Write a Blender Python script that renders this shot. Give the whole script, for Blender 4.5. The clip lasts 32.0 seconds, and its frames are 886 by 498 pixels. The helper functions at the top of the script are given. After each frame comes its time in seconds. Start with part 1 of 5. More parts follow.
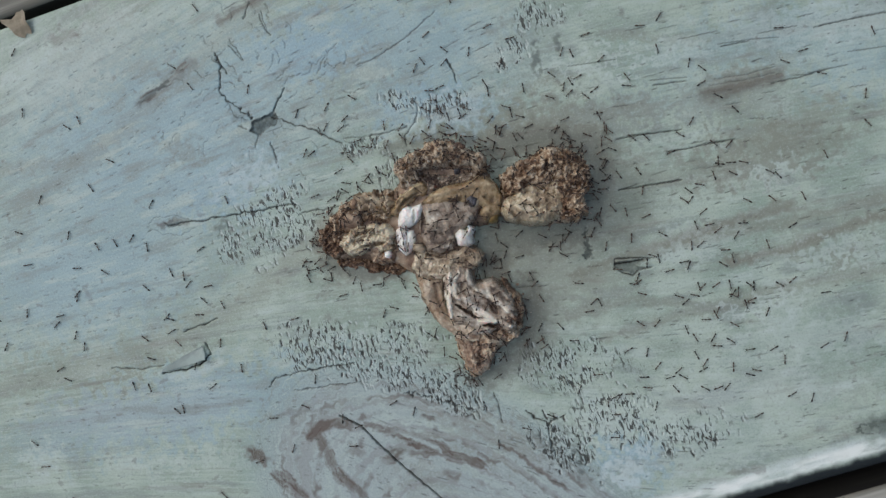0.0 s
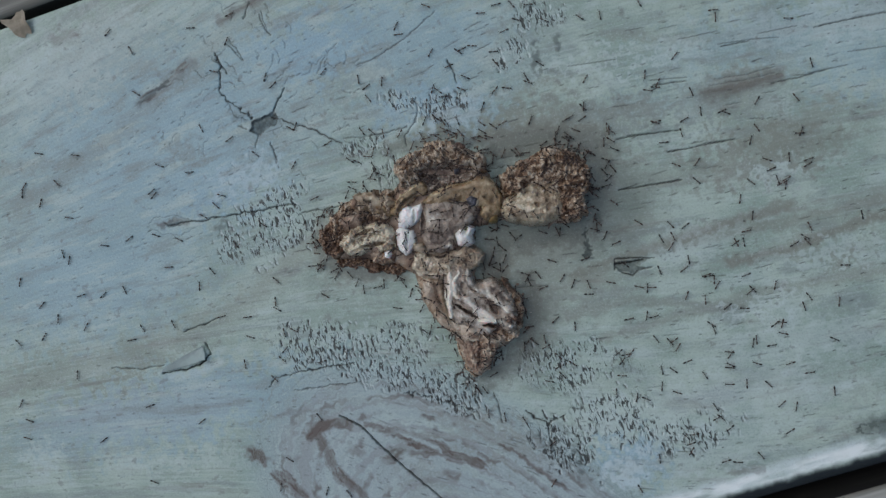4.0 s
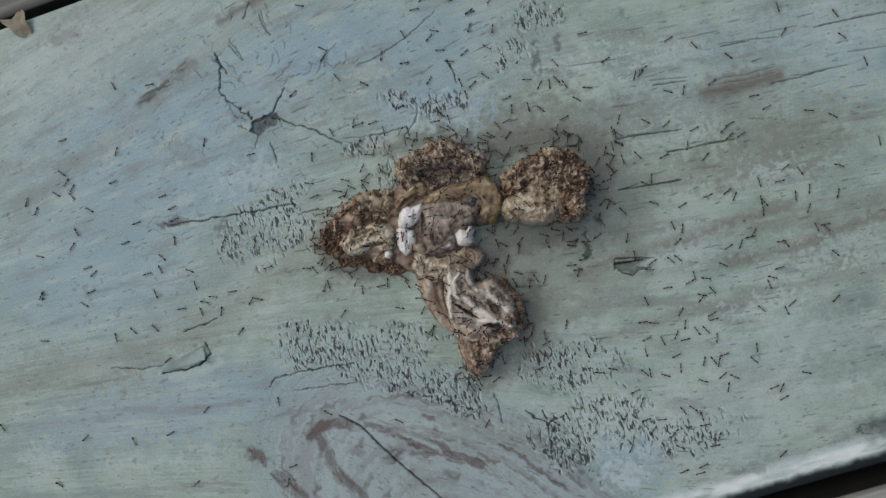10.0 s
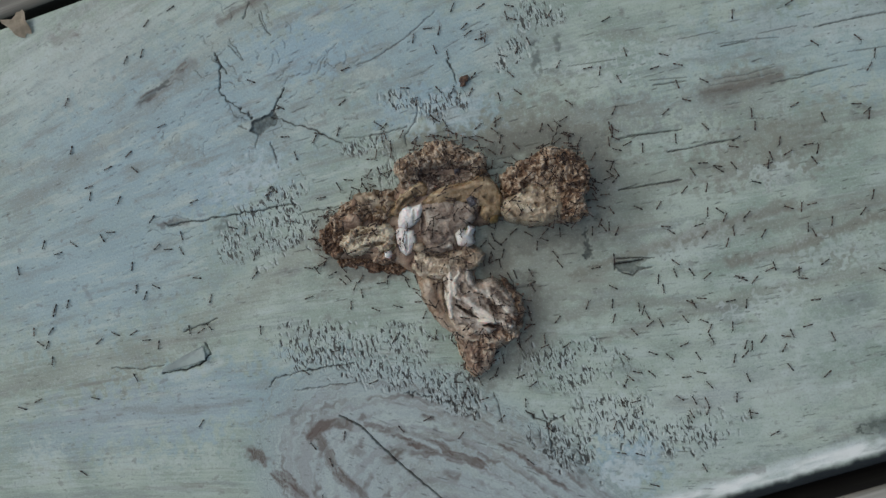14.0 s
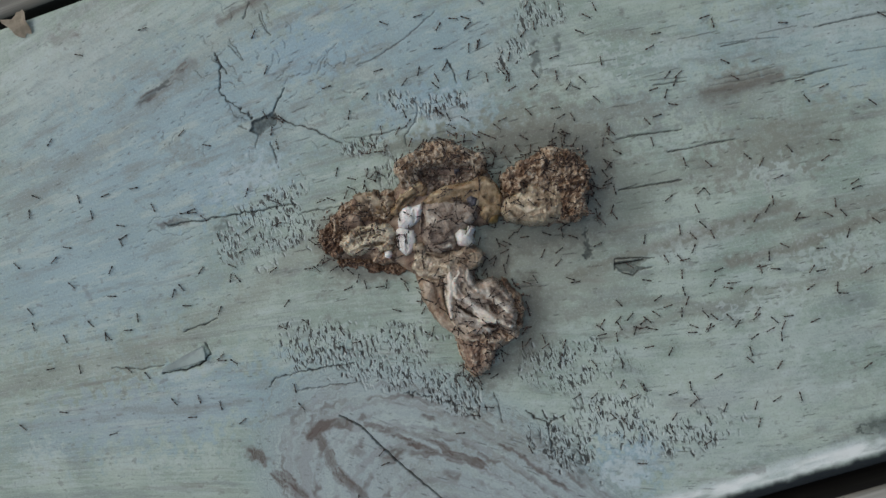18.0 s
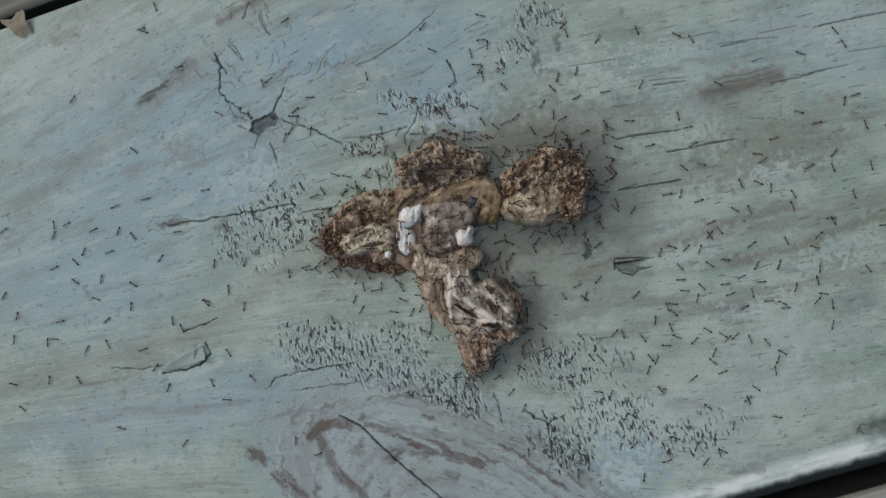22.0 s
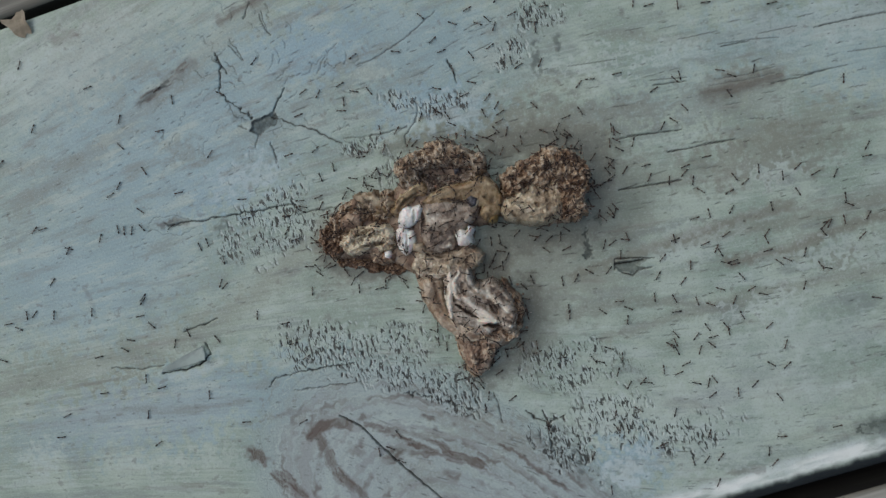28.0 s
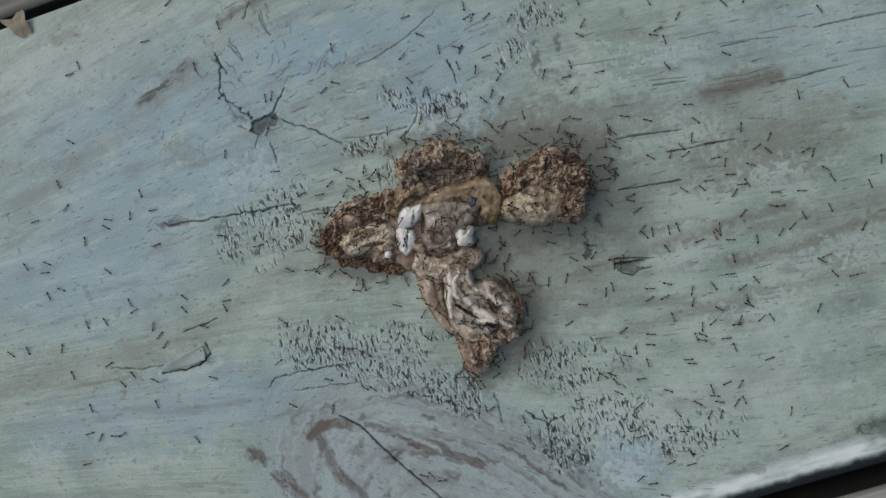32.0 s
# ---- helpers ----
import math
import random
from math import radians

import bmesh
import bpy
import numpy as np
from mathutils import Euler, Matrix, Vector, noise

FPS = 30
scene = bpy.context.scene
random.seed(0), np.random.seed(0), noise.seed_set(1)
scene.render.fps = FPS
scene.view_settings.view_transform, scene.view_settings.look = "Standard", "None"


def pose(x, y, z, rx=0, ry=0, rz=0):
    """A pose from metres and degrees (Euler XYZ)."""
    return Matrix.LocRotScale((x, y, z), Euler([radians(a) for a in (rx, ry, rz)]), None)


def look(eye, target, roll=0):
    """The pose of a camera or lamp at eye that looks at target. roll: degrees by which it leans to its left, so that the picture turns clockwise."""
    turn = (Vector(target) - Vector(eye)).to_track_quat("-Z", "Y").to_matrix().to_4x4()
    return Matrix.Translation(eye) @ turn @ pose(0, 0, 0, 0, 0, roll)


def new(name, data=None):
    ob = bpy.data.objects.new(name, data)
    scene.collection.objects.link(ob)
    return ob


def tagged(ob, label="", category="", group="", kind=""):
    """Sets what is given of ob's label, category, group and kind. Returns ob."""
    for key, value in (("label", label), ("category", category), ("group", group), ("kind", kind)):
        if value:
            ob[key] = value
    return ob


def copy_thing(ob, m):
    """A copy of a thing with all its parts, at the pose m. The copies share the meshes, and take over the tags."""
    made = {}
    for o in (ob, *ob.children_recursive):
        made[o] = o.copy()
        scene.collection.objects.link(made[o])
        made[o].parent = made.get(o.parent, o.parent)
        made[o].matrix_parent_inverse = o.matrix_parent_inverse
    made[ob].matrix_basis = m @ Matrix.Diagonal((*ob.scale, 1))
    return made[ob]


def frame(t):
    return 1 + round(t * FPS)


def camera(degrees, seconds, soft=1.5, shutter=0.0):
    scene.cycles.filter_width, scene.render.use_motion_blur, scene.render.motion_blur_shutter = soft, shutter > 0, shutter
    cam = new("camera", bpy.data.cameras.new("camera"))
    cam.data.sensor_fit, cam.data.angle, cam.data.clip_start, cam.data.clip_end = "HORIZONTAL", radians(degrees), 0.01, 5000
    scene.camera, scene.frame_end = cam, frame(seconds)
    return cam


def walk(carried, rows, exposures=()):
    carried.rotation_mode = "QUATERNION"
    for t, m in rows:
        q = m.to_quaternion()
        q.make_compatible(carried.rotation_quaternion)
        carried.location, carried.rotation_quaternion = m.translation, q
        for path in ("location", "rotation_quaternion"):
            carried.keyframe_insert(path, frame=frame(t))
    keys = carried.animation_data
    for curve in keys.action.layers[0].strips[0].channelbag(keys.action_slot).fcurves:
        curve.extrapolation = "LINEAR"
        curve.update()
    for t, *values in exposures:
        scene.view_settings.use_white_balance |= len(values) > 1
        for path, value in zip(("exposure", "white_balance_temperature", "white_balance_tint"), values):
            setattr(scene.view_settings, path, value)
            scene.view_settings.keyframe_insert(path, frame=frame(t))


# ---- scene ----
MM = 0.001
ANT_MM = 0.00089  # a millimetre of the ant's own measure
LIE = -17.8  # turn of the scrap's own axes against the board
cam = camera(60, 32.0, soft=1.35)
STAND = pose(0.012969, 0.0, 0.157530, -1.4369, 4.4821, -17.7956)
walk(cam, [(0, STAND), (32, STAND)],
     exposures=[(0, 0.20, 6300, 8.5), (1.0, 0.14, 6300, 8.5), (2.0, 0.06, 6220, 8.5), (3.0, -0.04, 5950, 8.8), (6.0, -0.10, 5800, 8.3), (7.5, -0.06, 5980, 8.4), (9.0, -0.03, 6300, 8.5), (12.0, -0.06, 6330, 8.5), (18.0, -0.08, 6330, 8.5), (32, -0.07, 6340, 8.5)])

# ---- light: an overcast sky, a wide weak sun ----
SUN_EL, SUN_AZ = radians(50), radians(138)
world = bpy.data.worlds.new("overcast_sky")
scene.world = world
world.use_nodes = True
wn = world.node_tree
sky = wn.nodes.new("ShaderNodeTexSky")
sky.sky_type = 'NISHITA'
sky.sun_disc = False
sky.sun_elevation = SUN_EL
sky.sun_rotation = radians(90) - SUN_AZ
sky.dust_density = 3.0
wn.links.new(sky.outputs[0], wn.nodes["Background"].inputs[0])
wn.nodes["Background"].inputs[1].default_value = 0.084
sun = new("sun", bpy.data.lights.new("sun", 'SUN'))
sun.data.energy = 1.5
sun.data.angle = radians(95)
sun.data.color = (1.0, 0.95, 0.88)
sun.matrix_world = look((math.cos(SUN_AZ) * math.cos(SUN_EL), math.sin(SUN_AZ) * math.cos(SUN_EL), math.sin(SUN_EL)), (0, 0, 0))


# ---- materials ----
class Nodes:
    """A short way to write a node material."""

    def __init__(self, name):
        self.mat = bpy.data.materials.new(name)
        self.mat.use_nodes = True
        self.t = self.mat.node_tree
        self.bsdf = self.t.nodes["Principled BSDF"]

    def put(self, socket, value):
        if isinstance(value, bpy.types.NodeSocket):
            self.t.links.new(value, socket)
        elif isinstance(value, (tuple, list)) and len(value) == 3 and socket.type == 'RGBA':
            socket.default_value = (*value, 1)
        else:
            socket.default_value = value

    def attr(self, name, out="Fac"):
        n = self.t.nodes.new("ShaderNodeAttribute")
        n.attribute_name = name
        return n.outputs[out]

    def coords(self):
        return self.t.nodes.new("ShaderNodeTexCoord").outputs["Object"]

    def chance(self):
        return self.t.nodes.new("ShaderNodeObjectInfo").outputs["Random"]

    def scaled(self, vec, s):
        n = self.t.nodes.new("ShaderNodeMapping")
        self.put(n.inputs[0], vec)
        n.inputs["Scale"].default_value = s
        return n.outputs[0]

    def noise(self, vec, scale, detail=4.0, rough=0.55, distort=0.0):
        n = self.t.nodes.new("ShaderNodeTexNoise")
        self.put(n.inputs["Vector"], vec)
        n.inputs["Scale"].default_value = scale
        n.inputs["Detail"].default_value = detail
        n.inputs["Roughness"].default_value = rough
        n.inputs["Distortion"].default_value = distort
        return n.outputs["Fac"]

    def cells(self, vec, scale):
        n = self.t.nodes.new("ShaderNodeTexVoronoi")
        self.put(n.inputs["Vector"], vec)
        n.inputs["Scale"].default_value = scale
        return n.outputs["Distance"]

    def band(self, value, a, b, lo=0.0, hi=1.0):
        n = self.t.nodes.new("ShaderNodeMapRange")
        n.interpolation_type = 'SMOOTHSTEP'
        for k, v in enumerate((value, a, b, lo, hi)):
            self.put(n.inputs[k], v)
        return n.outputs[0]

    def sum(self, op, a, b):
        n = self.t.nodes.new("ShaderNodeMath")
        n.operation = op
        n.use_clamp = op in ('MULTIPLY', 'MAXIMUM')
        self.put(n.inputs[0], a)
        self.put(n.inputs[1], b)
        return n.outputs[0]

    def mix(self, fac, a, b):
        n = self.t.nodes.new("ShaderNodeMix")
        n.data_type = 'RGBA'
        self.put(n.inputs[0], fac)
        self.put(n.inputs[6], a)
        self.put(n.inputs[7], b)
        return n.outputs[2]

    def bump(self, height, strength, distance):
        n = self.t.nodes.new("ShaderNodeBump")
        n.inputs["Strength"].default_value = strength
        n.inputs["Distance"].default_value = distance
        self.put(n.inputs["Height"], height)
        self.put(self.bsdf.inputs["Normal"], n.outputs[0])

    def done(self, color, rough=0.6, metal=0.0, spec=0.5):
        self.put(self.bsdf.inputs["Base Color"], color)
        self.put(self.bsdf.inputs["Roughness"], rough)
        self.bsdf.inputs["Metallic"].default_value = metal
        self.bsdf.inputs["Specular IOR Level"].default_value = spec
        return self.mat


def paint_material():
    n = Nodes("weathered_paint")
    flow = n.attr("flow", "Vector")
    tone = n.attr("tone", "Vector")
    sep = n.t.nodes.new("ShaderNodeSeparateXYZ")
    n.put(sep.inputs[0], tone)
    blue, warm, pale = sep.outputs
    streak = n.noise(n.scaled(flow, (16, 320, 1)), 1.0, 6, 0.65)
    fine = n.noise(n.scaled(flow, (70, 1500, 1)), 1.0, 4, 0.6)
    broad = n.noise(n.scaled(flow, (14, 60, 1)), 1.0, 3, 0.5)
    spot = n.noise(n.coords(), 420, 4, 0.6)
    cloud = n.noise(n.coords(), 60, 4, 0.6)
    mottle = n.noise(n.scaled(flow, (75, 250, 1)), 1.0, 5, 0.62)
    c = n.mix(n.band(cloud, 0.38, 0.62), (0.262, 0.340, 0.280), (0.375, 0.455, 0.384))
    c = n.mix(n.sum('MULTIPLY', blue, n.band(mottle, 0.25, 0.6, 0.6, 1.0)), c, (0.238, 0.372, 0.455))
    c = n.mix(n.sum('MULTIPLY', n.attr("lilac"), n.band(mottle, 0.3, 0.6, 0.55, 0.9)), c, (0.345, 0.388, 0.395))
    c = n.mix(n.sum('MULTIPLY', n.band(mottle, 0.51, 0.66), 0.7), c, (0.225, 0.275, 0.255))
    c = n.mix(n.sum('MULTIPLY', n.band(mottle, 0.47, 0.34), 0.65), c, (0.41, 0.49, 0.455))
    c = n.mix(n.sum('MULTIPLY', n.band(streak, 0.52, 0.64), n.band(blue, 0.0, 0.6, 0.34, 0.10)), c, (0.19, 0.215, 0.195))
    c = n.mix(n.sum('MULTIPLY', n.band(streak, 0.47, 0.36), n.band(blue, 0.0, 0.6, 0.32, 0.10)), c, (0.44, 0.525, 0.485))
    c = n.mix(n.sum('MULTIPLY', n.band(fine, 0.53, 0.68), n.band(blue, 0.0, 0.6, 0.28, 0.10)), c, (0.50, 0.58, 0.54))
    c = n.mix(n.sum('MULTIPLY', n.band(fine, 0.46, 0.3), n.band(blue, 0.0, 0.6, 0.28, 0.10)), c, (0.165, 0.185, 0.165))
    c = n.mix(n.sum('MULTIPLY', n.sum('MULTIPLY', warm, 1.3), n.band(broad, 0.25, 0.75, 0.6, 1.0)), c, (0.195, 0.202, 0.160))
    c = n.mix(n.sum('MULTIPLY', pale, n.band(spot, 0.2, 0.8, 0.6, 1.0)), c, (0.52, 0.60, 0.58))
    speck = n.noise(n.coords(), 2300, 3, 0.7)
    c = n.mix(n.sum('MULTIPLY', n.band(speck, 0.53, 0.66), 0.28), c, (0.15, 0.175, 0.16))
    c = n.mix(n.sum('MULTIPLY', n.band(speck, 0.46, 0.32), 0.25), c, (0.52, 0.61, 0.58))
    worn = n.band(n.noise(n.scaled(flow, (40, 330, 1)), 1.0, 5, 0.65), 0.56, 0.74)
    c = n.mix(n.sum('MULTIPLY', worn, 0.5), c, (0.18, 0.165, 0.14))
    c = n.mix(n.sum('MULTIPLY', n.band(spot, 0.60, 0.70), 0.5), c, (0.16, 0.165, 0.15))
    ringline = n.noise(n.scaled(flow, (30, 900, 1)), 1.0, 3, 0.5)
    c = n.mix(n.sum('MULTIPLY', n.attr("lilac"), n.sum('MULTIPLY', n.band(ringline, 0.5, 0.62), 0.5)), c, (0.19, 0.185, 0.185))
    stain = n.sum('MULTIPLY', n.attr("stain"), n.sum('MULTIPLY', n.band(streak, 0.36, 0.52, 0.75, 1.0), n.band(mottle, 0.36, 0.52, 0.7, 1.0)))
    rim = n.attr("rim")
    # highlight along the board's edge, painted near white
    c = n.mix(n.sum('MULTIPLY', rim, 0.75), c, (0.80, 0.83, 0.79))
    c = n.mix(n.sum('MULTIPLY', stain, n.band(fine, 0.35, 0.55, 0.65, 1.0)), c, (0.082, 0.053, 0.038))
    # slate holds stains and hollows, and the shade painted by meat and edge
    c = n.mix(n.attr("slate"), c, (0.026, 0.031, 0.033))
    c = n.mix(n.attr("crack"), c, (0.022, 0.020, 0.017))
    # crazed paint: short fissures across the grain, each with a curled lip, its highlight painted pale
    craze = n.attr("craze")
    chip = n.sum('ADD', n.noise(n.scaled(n.coords(), (1750, 600, 1)), 1.0, 2.5, 0.6, 0.7), n.sum('MULTIPLY', n.sum('SUBTRACT', craze, 1.0), 0.16))
    gape = n.band(chip, 0.522, 0.585)
    curl = n.sum('MULTIPLY', n.band(chip, 0.40, 0.47), n.band(chip, 0.53, 0.49))
    c = n.mix(n.sum('MULTIPLY', n.sum('MULTIPLY', curl, craze), 0.7), c, (0.47, 0.56, 0.54))
    c = n.mix(n.sum('MULTIPLY', gape, n.band(craze, 0.02, 0.45, 0.0, 0.92)), c, (0.035, 0.037, 0.032))
    fissure = n.sum('MULTIPLY', gape, craze)
    grainy = n.sum('ADD', n.sum('MULTIPLY', streak, 0.6), n.sum('ADD', fine, n.sum('MULTIPLY', spot, 0.5)))
    n.bump(n.sum('SUBTRACT', n.sum('ADD', grainy, n.sum('MULTIPLY', curl, craze)), n.sum('ADD', fissure, n.sum('ADD', fissure, fissure))), 0.4, 0.00016)
    dull = n.attr("slate")
    n.put(n.bsdf.inputs["Specular IOR Level"], n.band(dull, 0.1, 0.9, 0.45, 0.06))
    n.put(n.bsdf.inputs["Base Color"], c)
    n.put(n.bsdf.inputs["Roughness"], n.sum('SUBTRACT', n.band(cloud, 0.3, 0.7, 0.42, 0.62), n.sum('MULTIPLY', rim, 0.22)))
    return n.mat


def bare_wood_material(name, dark, light, dirt=(0.20, 0.18, 0.15)):
    n = Nodes(name)
    v = n.coords()
    grain = n.noise(n.scaled(v, (12, 420, 200)), 1.0, 5, 0.65)
    cloud = n.noise(v, 40, 3)
    c = n.mix(n.band(grain, 0.35, 0.7), dark, light)
    c = n.mix(n.sum('MULTIPLY', n.band(cloud, 0.45, 0.65), 0.4), c, dirt)
    n.bump(grain, 0.3, 0.0002)
    return n.done(c, 0.75)


def tinted_material(name, steps, rough, grain, deep=0.0):
    """Torn tissue: each place takes its colour from the row of steps by chance and by shade painted into folds."""
    n = Nodes(name)
    v = n.coords()
    small = n.noise(v, 1200, 5, 0.65)
    big = n.noise(v, 260, 4, 0.6)
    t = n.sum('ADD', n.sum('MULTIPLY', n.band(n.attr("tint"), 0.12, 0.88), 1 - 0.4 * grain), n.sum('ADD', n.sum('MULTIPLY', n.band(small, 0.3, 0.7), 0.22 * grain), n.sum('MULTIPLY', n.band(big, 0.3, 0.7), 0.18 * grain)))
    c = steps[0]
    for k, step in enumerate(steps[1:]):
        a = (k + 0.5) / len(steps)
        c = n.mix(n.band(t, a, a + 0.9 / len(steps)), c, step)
    n.bump(n.sum('ADD', small, big), 0.2 + 0.5 * grain, 0.0003)
    n.bsdf.inputs["Subsurface Weight"].default_value = deep
    n.bsdf.inputs["Subsurface Radius"].default_value = (1.0, 0.6, 0.45)
    n.bsdf.inputs["Subsurface Scale"].default_value = 0.0009
    return n.done(c, n.band(small, 0.35, 0.65, rough - 0.12, rough + 0.15), spec=0.42)


def crumb_material():
    n = Nodes("meat_crumb")
    small = n.noise(n.coords(), 3, 3, 0.6)
    chance = n.chance()
    c = n.mix(n.band(chance, 0.0, 0.6), (0.06, 0.042, 0.033), (0.22, 0.16, 0.112))
    c = n.mix(n.band(chance, 0.55, 1.0), c, (0.50, 0.435, 0.35))
    c = n.mix(n.sum('MULTIPLY', n.band(small, 0.4, 0.65), 0.5), c, (0.14, 0.08, 0.05))
    return n.done(c, 0.45)


def plain_material(name, a, b, rough, scale=800, spec=0.5):
    n = Nodes(name)
    s = n.noise(n.coords(), scale, 4, 0.6)
    n.bump(s, 0.5, 0.0002)
    return n.done(n.mix(n.band(s, 0.35, 0.65), a, b), rough, spec=spec)


PAINT = paint_material()
GREY_WOOD = bare_wood_material("grey_weathered_wood", (0.12, 0.12, 0.10), (0.34, 0.335, 0.29))
# near-black copy of the grey wood: shade painted on the board sides
SHADED_WOOD = bare_wood_material("shaded_side_wood", (0.012, 0.012, 0.011), (0.035, 0.034, 0.030), (0.02, 0.02, 0.018))
BROWN_WOOD = bare_wood_material("brown_weathered_wood", (0.07, 0.06, 0.05), (0.20, 0.175, 0.145))
CRUST = tinted_material("dried_meat_crust", [(0.048, 0.026, 0.017), (0.142, 0.084, 0.050), (0.256, 0.169, 0.105), (0.372, 0.279, 0.188), (0.557, 0.480, 0.372)], 0.46, 1.0)
CRUMB = crumb_material()
PALE = tinted_material("pale_dried_flesh", [(0.105, 0.072, 0.042), (0.215, 0.161, 0.101), (0.310, 0.248, 0.165), (0.399, 0.332, 0.228), (0.577, 0.510, 0.374)], 0.34, 0.5, 0.3)
BEIGE = tinted_material("beige_dried_flesh", [(0.131, 0.092, 0.059), (0.243, 0.185, 0.125), (0.344, 0.277, 0.193), (0.439, 0.368, 0.266), (0.629, 0.555, 0.423)], 0.42, 0.6, 0.2)
TANFLESH = tinted_material("tan_flesh", [(0.130, 0.080, 0.051), (0.228, 0.157, 0.104), (0.319, 0.237, 0.164), (0.394, 0.312, 0.227), (0.541, 0.459, 0.350)], 0.36, 0.4, 0.3)
GREYFLESH = tinted_material("grey_dried_flesh", [(0.072, 0.050, 0.038), (0.186, 0.144, 0.108), (0.306, 0.254, 0.198), (0.418, 0.365, 0.296), (0.682, 0.629, 0.532)], 0.3, 0.5, 0.35)
PINK = tinted_material("brown_pink_flesh", [(0.063, 0.035, 0.024), (0.157, 0.098, 0.065), (0.251, 0.174, 0.119), (0.340, 0.254, 0.183), (0.491, 0.404, 0.302)], 0.36, 0.7, 0.25)
SKIN = tinted_material("ochre_skin", [(0.094, 0.061, 0.030), (0.182, 0.127, 0.064), (0.264, 0.189, 0.105), (0.342, 0.259, 0.152), (0.441, 0.361, 0.232)], 0.32, 0.4, 0.3)
FAT = tinted_material("white_fat", [(0.40, 0.35, 0.30), (0.56, 0.515, 0.455), (0.67, 0.635, 0.575), (0.75, 0.72, 0.665), (0.83, 0.81, 0.76)], 0.3, 0.2, 0.4)
YELLOW = plain_material("yellow_fat", (0.32, 0.22, 0.07), (0.24, 0.15, 0.05), 0.35)
CHIP = plain_material("dark_slate_chip", (0.02, 0.02, 0.027), (0.10, 0.10, 0.115), 0.4, 1500)
def ant_material(name, dark, red):
    n = Nodes(name)
    return n.done(n.mix(n.band(n.chance(), 0.25, 1.0), dark, red), 0.7, spec=0.2)


ANT = ant_material("ant_shell", (0.034, 0.027, 0.024), (0.075, 0.053, 0.043))
ANTWAIST = ant_material("ant_waist", (0.050, 0.037, 0.031), (0.105, 0.072, 0.056))
ANTLEG = plain_material("ant_leg", (0.20, 0.15, 0.12), (0.26, 0.19, 0.14), 0.5, 3000)
LEAF = plain_material("dry_leaf", (0.56, 0.49, 0.37), (0.38, 0.33, 0.245), 0.7, 500)
SOIL = plain_material("dark_soil", (0.030, 0.026, 0.020), (0.055, 0.045, 0.033), 0.95, 30, 0.2)
FLAKE = plain_material("paint_flake", (0.48, 0.57, 0.545), (0.42, 0.50, 0.48), 0.5, 400)


# ---- mesh helpers ----
def lattice(x, y, seed):
    """Smooth value noise from 0 to 1 over arrays of x and y."""
    g = np.random.RandomState(seed).rand(256, 256)
    xi, yi = np.floor(x).astype(int), np.floor(y).astype(int)
    fx, fy = x - xi, y - yi
    fx, fy = fx * fx * (3 - 2 * fx), fy * fy * (3 - 2 * fy)
    a, b, c, d = xi & 255, yi & 255, (xi + 1) & 255, (yi + 1) & 255
    return (g[a, b] * (1 - fx) + g[c, b] * fx) * (1 - fy) + (g[a, d] * (1 - fx) + g[c, d] * fx) * fy


def fbm(x, y, seed, octaves=4, gain=0.5):
    total, amp, norm = 0, 1.0, 0.0
    for k in range(octaves):
        total = total + amp * lattice(x * 2 ** k + 17.3 * k, y * 2 ** k + 9.1 * k, seed + k)
        norm += amp
        amp *= gain
    return total / norm


def ridged(x, y, seed, octaves=4):
    """Crinkled crests, from 0 to about 1."""
    total, weight, amp = 0, 1.0, 0.55
    for k in range(octaves):
        r = (1 - np.abs(2 * lattice(x * 2.1 ** k + 5.7 * k, y * 2.1 ** k + 3.3 * k, seed + k) - 1)) ** 2
        total = total + amp * r * weight
        weight, amp = np.clip(r * 1.6, 0, 1), amp * 0.6
    return total


def mesh_of(name, co, quads, mats, smooth=True):
    me = bpy.data.meshes.new(name)
    co, quads = np.asarray(co, np.float32), np.asarray(quads, np.int32)
    n, k = quads.shape
    me.vertices.add(len(co))
    me.vertices.foreach_set("co", co.ravel())
    me.loops.add(n * k)
    me.loops.foreach_set("vertex_index", quads.ravel())
    me.polygons.add(n)
    me.polygons.foreach_set("loop_start", np.arange(0, n * k, k, dtype=np.int32))
    me.update(calc_edges=True)
    me.validate()
    if smooth:
        me.polygons.foreach_set("use_smooth", np.ones(n, bool))
    for m in mats:
        me.materials.append(m)
    return me


def grid_quads(rows, cols):
    i = np.arange(rows * cols).reshape(rows, cols)
    return np.stack([i[:-1, :-1], i[:-1, 1:], i[1:, 1:], i[1:, :-1]], -1).reshape(-1, 4)


def part(name, bm, mat, parent, label="", smooth=True):
    bmesh.ops.recalc_face_normals(bm, faces=bm.faces[:])
    me = bpy.data.meshes.new(name)
    bm.to_mesh(me)
    bm.free()
    if smooth:
        me.polygons.foreach_set("use_smooth", [True] * len(me.polygons))
    me.materials.append(mat)
    ob = new(name, me)
    ob.parent = parent
    return tagged(ob, label)


def spread(a, lo, hi):
    """1 inside lo, easing to 0 at hi."""
    t = np.clip((hi - a) / (hi - lo), 0, 1)
    return t * t * (3 - 2 * t)


def inside_by(x, y, outline):
    """How far inside a closed outline each place lies; negative outside."""
    p = np.array(outline, float)
    best, odd = np.full(x.shape, 1e9), np.zeros(x.shape, bool)
    for a, b in zip(p, np.roll(p, -1, 0)):
        d = b - a
        t = np.clip(((x - a[0]) * d[0] + (y - a[1]) * d[1]) / (d @ d), 0, 1)
        best = np.minimum(best, np.hypot(x - a[0] - t * d[0], y - a[1] - t * d[1]))
        if a[1] != b[1]:
